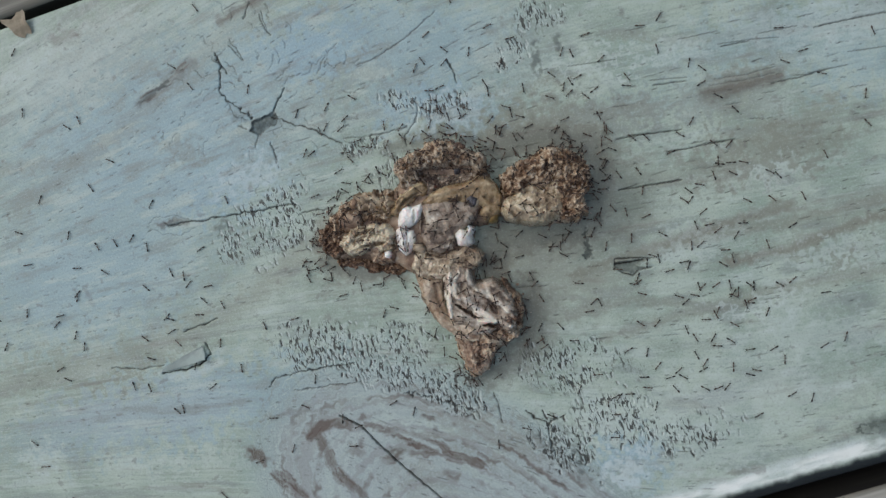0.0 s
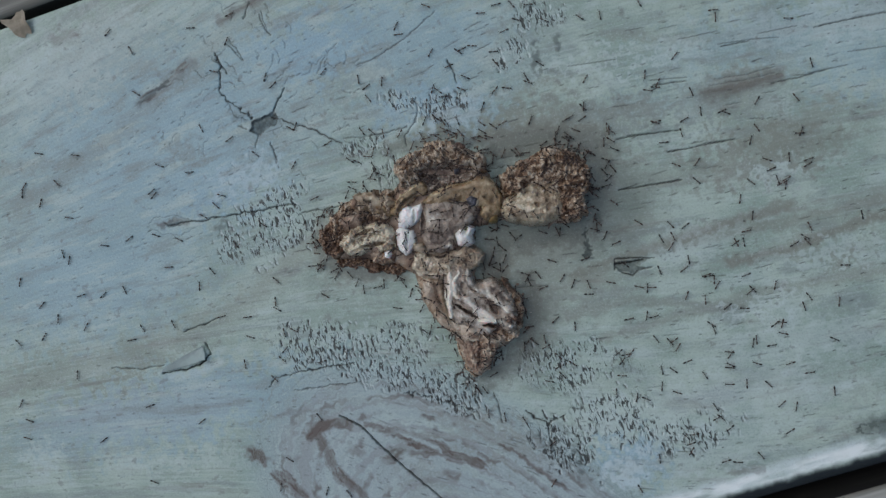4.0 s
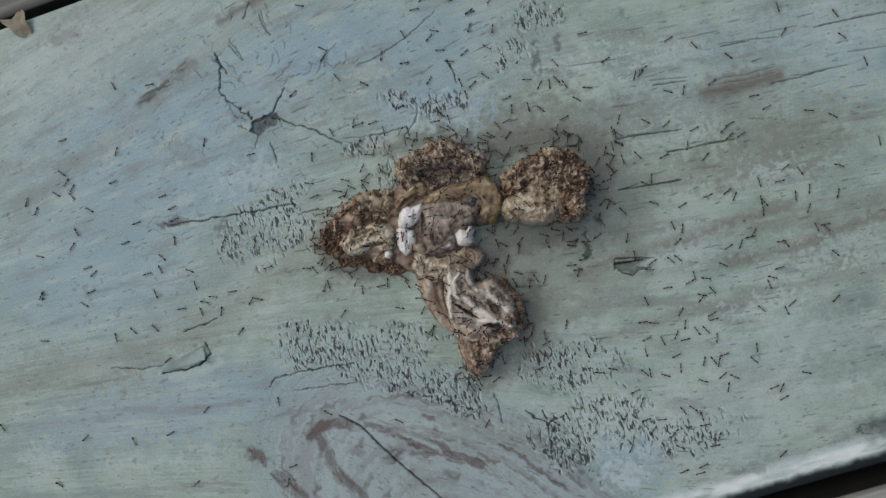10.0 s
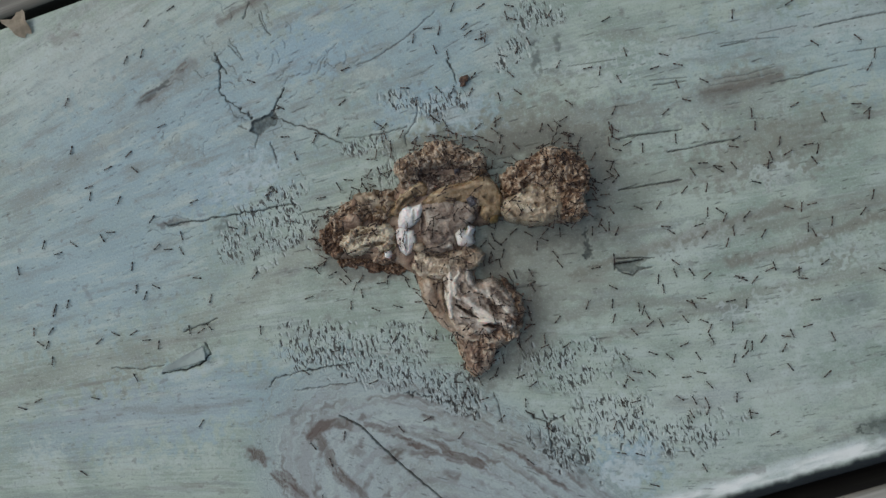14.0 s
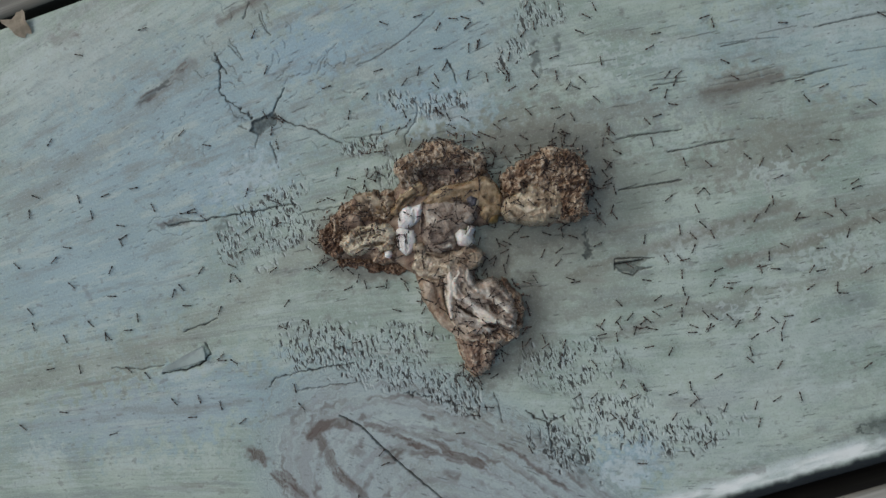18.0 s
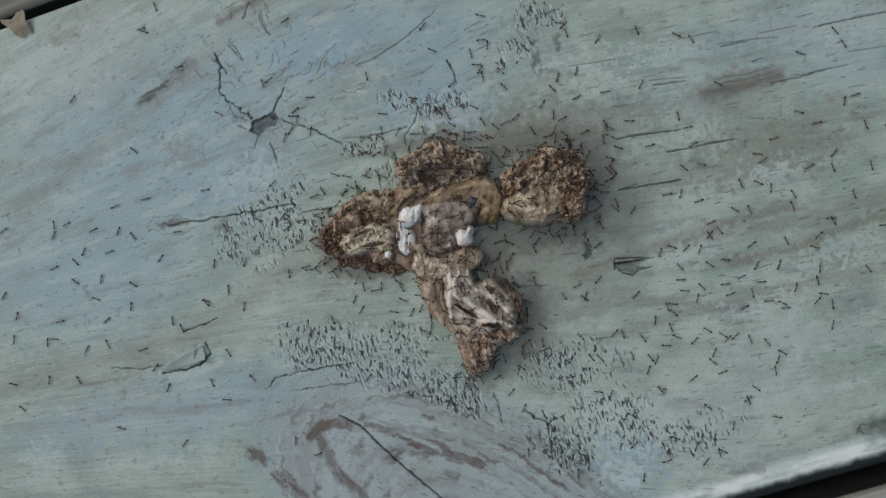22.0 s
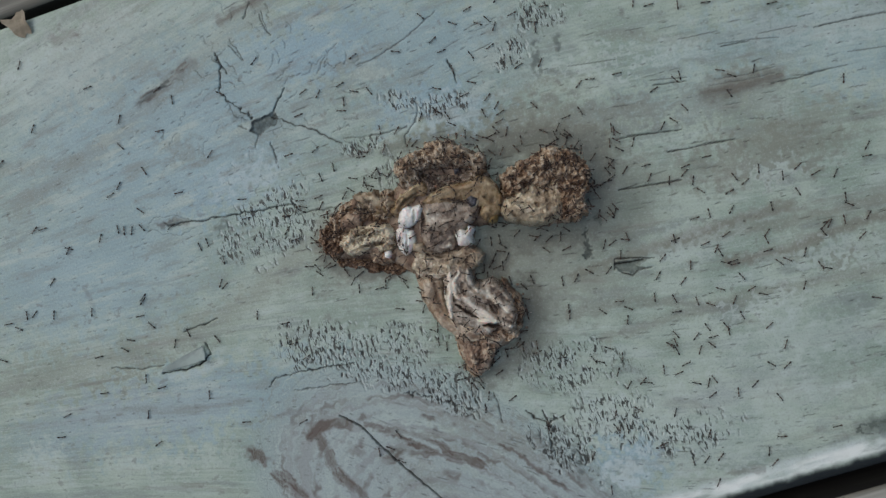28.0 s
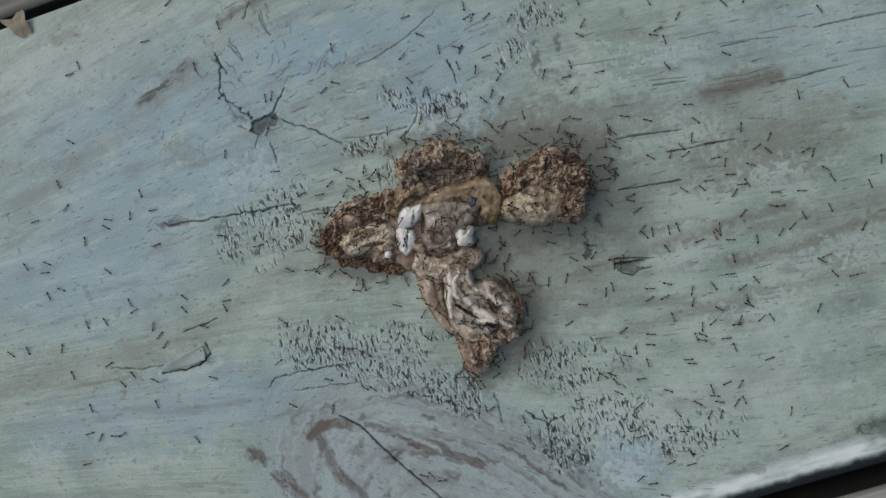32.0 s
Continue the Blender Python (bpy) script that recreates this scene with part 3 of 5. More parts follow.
# soft tones: bluish worn places, warm grown-in bands, pale scoured ones; warm ones by the meat paint its shade
patch(BLUE, -39.6, 26.5, 22.17, 7.00, 25, 0.8, 8)
patch(BLUE, 7.3, 28.2, 18.67, 7.00, 0, 0.8, 8)
patch(BLUE, -62.4, -15.3, 49.01, 8.75, 12, 0.65, 8)
patch(BLUE, 89.3, 10.1, 14.00, 7.00, 5, 0.45, 8)
patch(BLUE, 22.5, -53.0, 8.17, 7.00, 0, 0.9, 8)
patch(BLUE, -12.5, 47.2, 25.67, 10.50, 10, 0.8, 8)
patch(BLUE, 48.4, 14.5, 30.34, 4.67, 8, 0.3, 8)
patch(BLUE, -50.6, 40.1, 49.01, 26.84, 20, 0.68, 8)
patch(BLUE, -74.7, 18.9, 35.01, 18.67, 10, 0.62, 8)
patch(BLUE, 3.5, 42.9, 35.01, 14.00, 0, 0.6, 8)
patch(BLUE, 78.7, 19.6, 35.01, 7.00, 8, 0.4, 8)
patch(WARM, 65.5, -1.3, 22.17, 5.60, 12, 0.75, 8)
patch(WARM, 40.1, 14.3, 22.17, 4.67, 8, 0.5, 8)
patch(WARM, 60.3, 11.7, 18.67, 3.50, 10, 0.4, 8)
patch(WARM, -58.7, 66.7, 15.17, 3.50, 28, 0.35, 8)
patch(WARM, -7.2, 40.4, 14.00, 4.67, 30, 0.3, 8)
patch(WARM, 68.3, -51.1, 16.34, 2.33, 10, 0.3, 8)
patch(WARM, 72.7, -18.4, 16.34, 2.57, 10, 0.3, 8)
patch(WARM, -21.3, -3.0, 14.00, 4.67, 15, 0.15, 8)
patch(WARM, -68.9, -3.2, 19.84, 2.57, 22, 0.45, 8)
patch(WARM, 19.0, -13.2, 19.84, 9.92, 8, 0.42, 8)
patch(WARM, -1.0, -39.9, 19.84, 4.67, -15, 0.4, 8)
patch(WARM, -92.6, 1.5, 14.00, 3.50, 22, 0.35, 8)
patch(WARM, -17.7, -46.0, 10.50, 4.67, -20, 0.3, 8)
patch(WARM, 35.6, 5.6, 8.75, 11.09, 10, 0.6, 8)
patch(WARM, 16.7, -3.4, 12.84, 5.25, 8, 0.45, 8)
patch(WARM, 27.2, 18.5, 16.34, 6.42, 8, 0.62, 8)
patch(WARM, -20.0, 0.9, 12.84, 3.50, 10, 0.35, 8)
patch(WARM, 5.8, -26.1, 9.34, 4.67, 20, 0.4, 8)
patch(WARM, -27.8, 35.0, 10.50, 5.83, 10, 0.3, 8)
patch(WARM, 29.0, 35.4, 10.50, 5.83, 20, 0.3, 8)
patch(WARM, -57.4, 58.7, 17.50, 7.00, 30, 0.2, 8)
patch(WARM, *(63.1, 11.3), 11.0, 5.0, 6, 0.46, 3)
patch(WARM, *(66.8, 14.2), 9.0, 2.6, 8, 0.50, 3)
patch(WARM, *(70.9, 1.6), 13.0, 5.5, 8, 0.53, 3)
patch(WARM, *(78.2, 3.3), 8.0, 3.0, 18, 0.37, 3)
patch(WARM, *(63.6, -3.6), 12.0, 4.0, 10, 0.31, 3)
patch(WARM, *(78.2, -18.9), 12.0, 3.0, 10, 0.28, 3)
patch(WARM, *(74.5, -27.2), 7.0, 2.0, 14, 0.5, 5)
patch(WARM, *(-46.6, 36.3), 6.0, 4.0, 20, 0.45, 6)
smear(STAIN, [(-50.8, 49.2), (-46.4, 50.6), (-42.0, 52.2), (-38.4, 53.5)], 2.4, 0.42, 0.9, 2.0)
smear(STAIN, [(-29.9, 59.6), (-25.8, 60.6), (-21.1, 61.2)], 2.2, 0.5, 0.9, 2.0)
smear(STAIN, [(61.0, 15.9), (66.0, 15.2), (73.0, 13.8)], 2.4, 0.30, 0.9, 2.0)
# darker board beside the meat: its soft shade painted into the tone
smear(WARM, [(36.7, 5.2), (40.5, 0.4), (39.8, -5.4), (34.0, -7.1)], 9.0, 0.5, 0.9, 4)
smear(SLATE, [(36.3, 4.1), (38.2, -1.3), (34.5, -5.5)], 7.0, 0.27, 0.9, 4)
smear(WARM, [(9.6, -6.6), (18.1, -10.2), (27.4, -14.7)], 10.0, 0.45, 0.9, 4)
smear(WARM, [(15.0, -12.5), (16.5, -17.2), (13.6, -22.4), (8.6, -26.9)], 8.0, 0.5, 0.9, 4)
# bands of darker grain across the paint
smear(WARM, [(23.1, -13.3), (35.1, -12.9), (50.5, -12.4), (60.8, -12.7), (68.8, -12.6)], 2.4, 0.75, 0.9, 2)
smear(WARM, [(53.9, -20.0), (66.2, -21.0), (77.8, -20.0), (85.4, -20.1)], 2.0, 0.75, 0.9, 2)
smear(WARM, [(20.7, -21.0), (33.6, -21.4), (50.1, -28.4), (56.1, -27.8)], 1.6, 0.4, 0.9, 2)
smear(WARM, [(-85.9, 45.4), (-71.0, 41.8), (-59.6, 44.3), (-50.7, 47.6)], 2.6, 0.30, 0.9, 3)
# grease soaked into the paint round the meat, with the meat's soft shade painted in
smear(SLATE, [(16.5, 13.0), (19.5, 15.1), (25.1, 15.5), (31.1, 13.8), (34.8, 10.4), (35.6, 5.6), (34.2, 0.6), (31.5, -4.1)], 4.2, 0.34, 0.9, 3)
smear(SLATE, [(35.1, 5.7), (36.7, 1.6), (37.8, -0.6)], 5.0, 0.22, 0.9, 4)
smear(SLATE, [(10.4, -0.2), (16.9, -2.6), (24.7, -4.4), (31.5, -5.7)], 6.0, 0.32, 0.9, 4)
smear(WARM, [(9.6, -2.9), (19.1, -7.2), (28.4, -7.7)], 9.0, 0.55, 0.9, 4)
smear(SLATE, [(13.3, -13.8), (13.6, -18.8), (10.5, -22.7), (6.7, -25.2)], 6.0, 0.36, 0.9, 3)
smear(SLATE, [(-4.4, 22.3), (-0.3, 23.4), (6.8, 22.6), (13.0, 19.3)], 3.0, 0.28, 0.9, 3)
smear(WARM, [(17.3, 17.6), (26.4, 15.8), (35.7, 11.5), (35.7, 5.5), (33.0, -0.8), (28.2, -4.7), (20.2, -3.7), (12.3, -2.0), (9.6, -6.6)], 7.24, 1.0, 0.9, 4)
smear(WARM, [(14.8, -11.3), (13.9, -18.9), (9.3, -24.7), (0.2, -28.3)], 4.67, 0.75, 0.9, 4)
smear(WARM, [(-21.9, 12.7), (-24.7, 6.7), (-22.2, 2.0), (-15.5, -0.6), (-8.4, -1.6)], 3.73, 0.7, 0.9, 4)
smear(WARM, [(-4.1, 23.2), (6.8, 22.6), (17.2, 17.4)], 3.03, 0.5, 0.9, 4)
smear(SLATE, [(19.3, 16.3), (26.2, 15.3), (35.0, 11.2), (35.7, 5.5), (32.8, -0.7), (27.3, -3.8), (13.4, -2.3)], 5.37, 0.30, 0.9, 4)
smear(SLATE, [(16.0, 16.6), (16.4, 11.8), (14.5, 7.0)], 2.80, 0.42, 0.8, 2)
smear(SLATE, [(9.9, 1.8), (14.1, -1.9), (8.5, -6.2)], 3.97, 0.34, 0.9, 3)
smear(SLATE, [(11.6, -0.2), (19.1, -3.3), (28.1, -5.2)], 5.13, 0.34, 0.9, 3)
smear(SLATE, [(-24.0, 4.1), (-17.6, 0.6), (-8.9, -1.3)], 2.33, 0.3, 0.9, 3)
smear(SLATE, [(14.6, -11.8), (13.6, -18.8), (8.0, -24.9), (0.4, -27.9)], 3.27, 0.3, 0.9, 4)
smear(WARM, [(-100.9, 0.8), (-81.3, -0.9), (-64.2, -1.1), (-47.9, 1.0), (-33.6, 5.6), (-24.5, 10.4)], 4.90, 0.42, 0.9, 4)
smear(WARM, [(-85.0, 35.9), (-67.4, 40.6), (-50.4, 47.6), (-29.7, 56.5), (-18.3, 60.2)], 3.97, 0.3, 0.9, 4)
smear(WARM, [(41.5, -13.1), (56.7, -14.6), (70.1, -15.8), (86.4, -16.9)], 1.98, 0.55, 0.9, 2)
smear(WARM, [(14.3, -14.7), (21.5, -14.6), (29.9, -14.5)], 1.75, 0.55, 0.9, 2)
smear(WARM, [(25.8, -27.4), (41.1, -27.3), (56.2, -27.3), (82.2, -30.5)], 2.10, 0.45, 0.9, 2)
smear(WARM, [(32.6, 5.4), (49.3, -1.3), (60.8, -1.5), (78.3, -3.7)], 3.27, 0.5, 0.9, 3)
smear(WARM, [(44.3, 31.4), (62.9, 23.8), (79.1, 20.6), (96.7, 16.9)], 1.87, 0.35, 0.9, 3)
patch(PALEN, 84.5, 19.9, 25.67, 4.20, 8, 0.4, 6)
patch(PALEN, 22.0, -54.6, 5.25, 4.67, 0, 0.8, 6)
patch(PALEN, -34.4, 26.6, 10.50, 3.50, 18, 0.5, 6)
patch(PALEN, 46.0, 25.4, 23.34, 1.63, 8, 0.5, 6)
patch(PALEN, -96.0, -16.7, 7.00, 2.92, 10, 0.4, 6)
patch(PALEN, 56.4, -30.3, 14.00, 1.63, 12, 0.5, 6)
patch(PALEN, -24.2, -12.0, 5.83, 2.33, 10, 0.5, 6)
patch(PALEN, 67.4, -6.0, 7.00, 1.87, 10, 0.45, 6)
patch(PALEN, 9.2, 26.4, 9.34, 3.50, 8, 0.5, 6)
patch(PALEN, 49.8, -14.6, 11.67, 3.50, 12, 0.35, 6)
patch(PALEN, 22.0, -43.1, 9.34, 4.67, 0, 0.5, 6)
patch(PALEN, 47.0, -45.9, 28.01, 7.00, 8, 0.4, 6)
patch(PALEN, 66.1, -39.8, 18.67, 4.67, 8, 0.4, 6)
patch(PALEN, 38.3, -55.2, 18.67, 4.67, 8, 0.4, 6)
patch(PALEN, -65.3, 62.7, 24.51, 9.34, 28, 0.42, 6)
patch(PALEN, 71.0, -23.7, 14.00, 2.33, 8, 0.4, 6)
patch(PALEN, -66.2, -26.8, 23.34, 1.87, 8, 0.3, 6)
# worn pale edge, with the sky's highlight painted along it
PALEN = np.maximum(PALEN, 1.0 * spread(np.abs(BY - BOARD_LO - 5.2), 0.8, 2.6) * np.clip(fbm(BX * 0.3, BY * 0.6, 31) * 3 - 0.5, 0, 1))
# shade of the rounded edge, painted near black down to the gap
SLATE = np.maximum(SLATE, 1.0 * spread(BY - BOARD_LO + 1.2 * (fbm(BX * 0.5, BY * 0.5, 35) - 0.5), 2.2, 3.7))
# the rounded edge's bright highlight, put into the colour as a band
RIM_SHINE = spread(np.abs(BY - BOARD_LO - 4.6), 0.6, 1.8) * np.clip(fbm(BX * 0.2, BY * 0.8, 33) * 3 - 0.6, 0, 1)

# short dark checks across the grain, in patches of crazed paint
chk = random.Random(4)
KNOT_X, KNOT_Y = -26.9, 37.8


def check_mark(x, y, turn, length, width, depth, dark):
    w = window(x - length, x + length, y - length, y + length)
    a = (BX[w] - x) * math.cos(turn) + (BY[w] - y) * math.sin(turn) + 0.5 * WOBY[w]
    b = -(BX[w] - x) * math.sin(turn) + (BY[w] - y) * math.cos(turn) + 0.9 * WOBX[w]
    m = spread(np.hypot(a / (length * 0.5), 0.0 * b), 0.5, 1.15) * spread(np.abs(b), width * 0.3 + 0.03, width * 0.5 + 0.145)
    CRACK[w] = np.maximum(CRACK[w], m * dark)
    RELIEF[w] -= depth * m
    lip = spread(np.abs(b - width * 0.5 - 0.22), 0.05, 0.3) * spread(np.abs(a), length * 0.25, length * 0.5)
    RELIEF[w] += 0.07 * lip
    # lit side of the curled lip, painted pale
    PALEN[w] = np.maximum(PALEN[w], 0.85 * lip)


def crazed(cx, cy, rx, ry, turn, count, dark):
    """A patch of crazed paint: uneven fissures across the grain, with some longer checks among them."""
    w = window(cx - 1.5 * max(rx, ry), cx + 1.5 * max(rx, ry), cy - 1.5 * max(rx, ry), cy + 1.5 * max(rx, ry))
    x, y = BX[w] - cx, BY[w] - cy
    s = radians(turn + LIE)
    out = np.hypot((x * math.cos(s) + y * math.sin(s)) / rx, (-x * math.sin(s) + y * math.cos(s)) / ry)
    fade = np.clip(1.5 * (1.15 - out + 1.1 * (fbm(BX[w] * 0.22, BY[w] * 0.22, 95, 4) - 0.5)), 0, 1) * (BY[w] > BOARD_LO + 6) * (BY[w] < BOARD_HI - 6)
    broken = np.clip(0.45 + 4 * (fbm(BX[w] * 0.45, BY[w] * 0.45, 98, 3) - 0.42), 0, 1)
    CRAZE[w] = np.maximum(CRAZE[w], fade * broken * min(1.0, 0.45 + 0.5 * dark))
    q, thin = radians(turn + LIE), math.sqrt(count / (rx * ry)) / 1.0
    gapx, gapy = 0.62 / max(0.35, min(1.0, thin)), 1.25 / max(0.35, min(1.0, thin))
    for i in range(-int(1.3 * rx / gapx), int(1.3 * rx / gapx) + 1):
        for j in range(-int(1.3 * ry / gapy), int(1.3 * ry / gapy) + 1):
            ex, ey = (i + chk.uniform(-0.35, 0.35)) * gapx, (j + 0.5 * (i % 2) + chk.uniform(-0.35, 0.35)) * gapy
            r = math.hypot(ex / rx, ey / ry)
            x, y = cx + ex * math.cos(q) - ey * math.sin(q), cy + ex * math.sin(q) + ey * math.cos(q)
            rough = noise.noise(Vector((x * 0.16, y * 0.16, 3))) + 0.6 * noise.noise(Vector((x * 0.5, y * 0.5, 8)))
            if y < BOARD_LO + 6 or y > BOARD_HI - 6 or r > 0.95 + 0.9 * rough or chk.random() < 0.80:
                continue
            amount = dark * max(0.25, min(1.15, 0.85 + 1.1 * rough)) * chk.choice((0.3, 0.6, 0.9, 1.2, 1.7)) * (1.1 - 0.4 * r)
            check_mark(x, y, -1.485 + chk.gauss(0, 0.3), chk.uniform(0.5, 1.9), chk.uniform(0.02, 0.08) + 0.10 * min(1.5, amount) ** 1.5, 0.2, min(1.0, 1.3 * amount))


crazed(-32.7, 14.3, 9.92, 6.42, 15, 150, 0.7)
crazed(-43.5, 14.6, 3.27, 3.27, 0, 24, 0.4)
crazed(-30.7, -10.6, 11.09, 5.83, 5, 170, 0.75)
crazed(-15.1, -14.8, 9.34, 4.20, 0, 95, 0.7)
crazed(-18.2, -20.6, 17.50, 4.20, -8, 190, 0.8)
crazed(-7.7, -30.1, 7.70, 3.03, -20, 120, 1.25)
crazed(11.6, -45.9, 8.17, 4.67, -35, 230, 1.4)
crazed(22.2, -42.6, 8.17, 5.83, 0, 30, 0.6)
crazed(34.0, -50.3, 10.50, 4.67, 12, 50, 0.6)
crazed(7.9, 28.0, 6.42, 3.03, 10, 60, 0.45)
crazed(32.7, 39.5, 5.83, 3.27, 0, 55, 0.6)
crazed(25.4, 33.6, 4.08, 2.92, 40, 26, 0.4)
crazed(16.4, -30.6, 12.84, 5.83, 0, 32, 0.6)
crazed(-5.5, 19.0, 3.73, 4.67, 0, 34, 0.55)
crazed(-9.6, 25.3, 5.83, 2.57, 0, 24, 0.6)
crazed(-27.4, 20.7, 4.67, 2.57, 20, 26, 0.8)
crazed(-0.1, 31.9, 4.67, 2.33, 0, 20, 0.4)

# hairlines that spread from the upper knot
for k in range(70):
    a, r = chk.uniform(0, 2 * math.pi), chk.uniform(4, 19)
    x, y = KNOT_X + r * math.cos(a) * 1.2, KNOT_Y + 4 + r * math.sin(a)
    b = a + chk.gauss(0, 0.5)
    length = chk.uniform(1.0, 4.0)
    crack([(x, y), (x + length * 0.5 * math.cos(b), y + length * 0.5 * math.sin(b)), (x + length * math.cos(b + 0.4), y + length * math.sin(b + 0.4))], 0.08, 0.15, chk.uniform(0.2, 0.6), 1.2)

# short dashes along the grain, everywhere
for k in range(2600):
    x, y = chk.uniform(-112, 102), chk.uniform(BOARD_LO + 5, BOARD_HI - 5)
    left = x < -30
    if chk.random() < (0.35 if -40 < x < 15 and -30 < y < 50 else 0.0):
        continue
    turn = float(grain_turn(x, y)) + chk.gauss(0, 0.06)
    length = chk.uniform(0.5, 1.6) if left or chk.random() < 0.82 else chk.uniform(2, 5)
    w = window(x - length, x + length, y - length, y + length)
    a = (BX[w] - x) * math.cos(turn) + (BY[w] - y) * math.sin(turn)
    b = -(BX[w] - x) * math.sin(turn) + (BY[w] - y) * math.cos(turn) + 0.12 * WOBX[w]
    m = spread(np.abs(a), length * 0.2, length * 0.55) * spread(np.abs(b), 0.02, 0.15)
    CRACK[w] = np.maximum(CRACK[w], m * (chk.uniform(0.15, 0.65) if left else chk.uniform(0.2, 0.8)))
    RELIEF[w] -= 0.12 * m

top = (BZ > -EDGE * 0.9)
RELIEF += 0.09 * (fbm(FLOW_S * 0.06, FLOW_T * 0.55, 21, 4) - 0.5) * top
RELIEF += 0.025 * (fbm(FLOW_S * 0.25, FLOW_T * 3.0, 23, 3) - 0.5) * top
RELIEF += 0.05 * (fbm(BX * 2.2, BY * 2.2, 25, 2) - 0.5) * top


def build_board():
    z = BZ + RELIEF
    me = mesh_of("deck_board", np.stack([BX * MM, BY * MM, z * MM], -1).reshape(-1, 3), grid_quads(*BX.shape), [PAINT])
    for name, arr in (("crack", CRACK), ("stain", STAIN), ("slate", SLATE), ("rim", RIM_SHINE), ("lilac", LILAC), ("craze", CRAZE)):
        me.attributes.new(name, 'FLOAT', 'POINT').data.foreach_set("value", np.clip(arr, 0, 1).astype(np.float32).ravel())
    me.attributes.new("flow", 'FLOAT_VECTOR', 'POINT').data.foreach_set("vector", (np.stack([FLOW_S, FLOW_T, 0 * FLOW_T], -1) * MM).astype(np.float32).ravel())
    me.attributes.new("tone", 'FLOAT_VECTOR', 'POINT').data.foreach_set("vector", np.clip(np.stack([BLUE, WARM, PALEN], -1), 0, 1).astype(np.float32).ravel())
    return tagged(new("deck_board", me), "weathered pale blue-green painted wooden deck board with knots and cracked paint", "deck board", kind="structure")


board = build_board()


def close_board(ob, ys, zs, reach, mat):
    """End grain at both ends of a board, and its underside."""
    for name, loops in (("end_grain", [[(x, y, z) for y, z in zip(ys, zs)] for x in (-reach, reach)]),
                        ("underside", [[(-reach, ys[0], zs[0]), (reach, ys[0], zs[0]), (reach, ys[-1], zs[-1]), (-reach, ys[-1], zs[-1])]])):
        bm = bmesh.new()
        for loop in loops:
            bm.faces.new([bm.verts.new(Vector(p) * MM) for p in loop])
        part(name, bm, mat, ob, smooth=False)


def thinned(ys, zs):
    keep = (np.abs(np.gradient(zs)) > 1e-6) | (np.arange(len(ys)) % 40 == 0)
    return ys[keep], zs[keep]


close_board(board, *thinned(YS, ZS), 420, GREY_WOOD)


def plain_board(lo, hi, drop, edge, mat, label):
    xs = np.linspace(-420, 420, 240)
    ys, zs = board_profile(lo, hi, edge, 28.0, 1.2)
    x, y = np.meshgrid(xs, ys)
    z = zs[:, None] + 0.35 * (fbm(x * 0.03, y * 0.6, 41, 4) - 0.5) * (zs[:, None] > -3) + drop
    me = mesh_of("deck_board", np.stack([x * MM, y * MM, z * MM], -1).reshape(-1, 3), grid_quads(*x.shape), [mat, SHADED_WOOD])
    # faces below the top take the dark copy, painting the gap's shade
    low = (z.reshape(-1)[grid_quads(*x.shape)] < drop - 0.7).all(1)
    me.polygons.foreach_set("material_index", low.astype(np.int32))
    ob = tagged(new("deck_board", me), label, "deck board", kind="structure")
    close_board(ob, *thinned(ys, zs + drop), 420, mat)
    return ob


plain_board(BOARD_HI + 2.2, BOARD_HI + 142, -0.6, 1.1, GREY_WOOD, "weathered grey wooden deck board beside the painted one")
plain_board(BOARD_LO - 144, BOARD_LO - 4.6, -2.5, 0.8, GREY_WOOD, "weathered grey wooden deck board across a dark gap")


def build_ground():
    n = 60
    s = np.sign(np.linspace(-1, 1, n)) * np.abs(np.linspace(-1, 1, n)) ** 4 * 300
    x, y = np.meshgrid(s, s)
    z = -0.165 + 0.02 * (fbm(x * 4, y * 4, 51, 3) - 0.5)
    me = mesh_of("ground", np.stack([x, y, z], -1).reshape(-1, 3), grid_quads(n, n), [SOIL])
    return tagged(new("ground", me), "dark bare soil below the deck boards", "ground", kind="structure")


build_ground()


def build_joist(x):
    bm = bmesh.new()
    bmesh.ops.create_cube(bm, size=1)
    bm.transform(Matrix.Translation((x, 0.0, -0.099)) @ Matrix.Diagonal((0.038, 0.44, 0.137, 1)))
    bmesh.ops.bevel(bm, geom=bm.edges[:], offset=0.002, segments=2, affect='EDGES')
    me = bpy.data.meshes.new("deck_joist")
    bm.to_mesh(me)
    bm.free()
    me.materials.append(BROWN_WOOD)
    tagged(new("deck_joist", me), "plain brown wooden joist under the deck boards", "joist", kind="structure")


build_joist(-0.3)
build_joist(0.3)

# ---- the meat scrap ----
STEP = 0.115
FX0, FY0, FX1, FY1 = -36.0, -34.0, 42.0, 40.0
FOOD = np.zeros((int((FY1 - FY0) / 0.25) + 1, int((FX1 - FX0) / 0.25) + 1))


def food_height(x, y):
    i, j = int(round((y - FY0) / 0.25)), int(round((x - FX0) / 0.25))
    if 0 <= i < FOOD.shape[0] and 0 <= j < FOOD.shape[1]:
        return float(FOOD[i, j])
    return 0.0


SCRAP = [(-23.7, 9.6), (-22.6, 11.6), (-19.8, 13.0), (-17.4, 14.7), (-13.6, 15.1), (-6.5, 14.4), (-4.7, 15.5), (-3.7, 19.9), (2.2, 20.8), (5.4, 21.2), (8.6, 19.9), (13.7, 15.6), (13.8, 12.6), (13.8, 10.3), (15.2, 7.8), (16.2, 10.7), (20.9, 11.9), (25.3, 13.0), (29.8, 11.7), (32.7, 7.9), (33.0, 5.0), (30.0, 1.2),
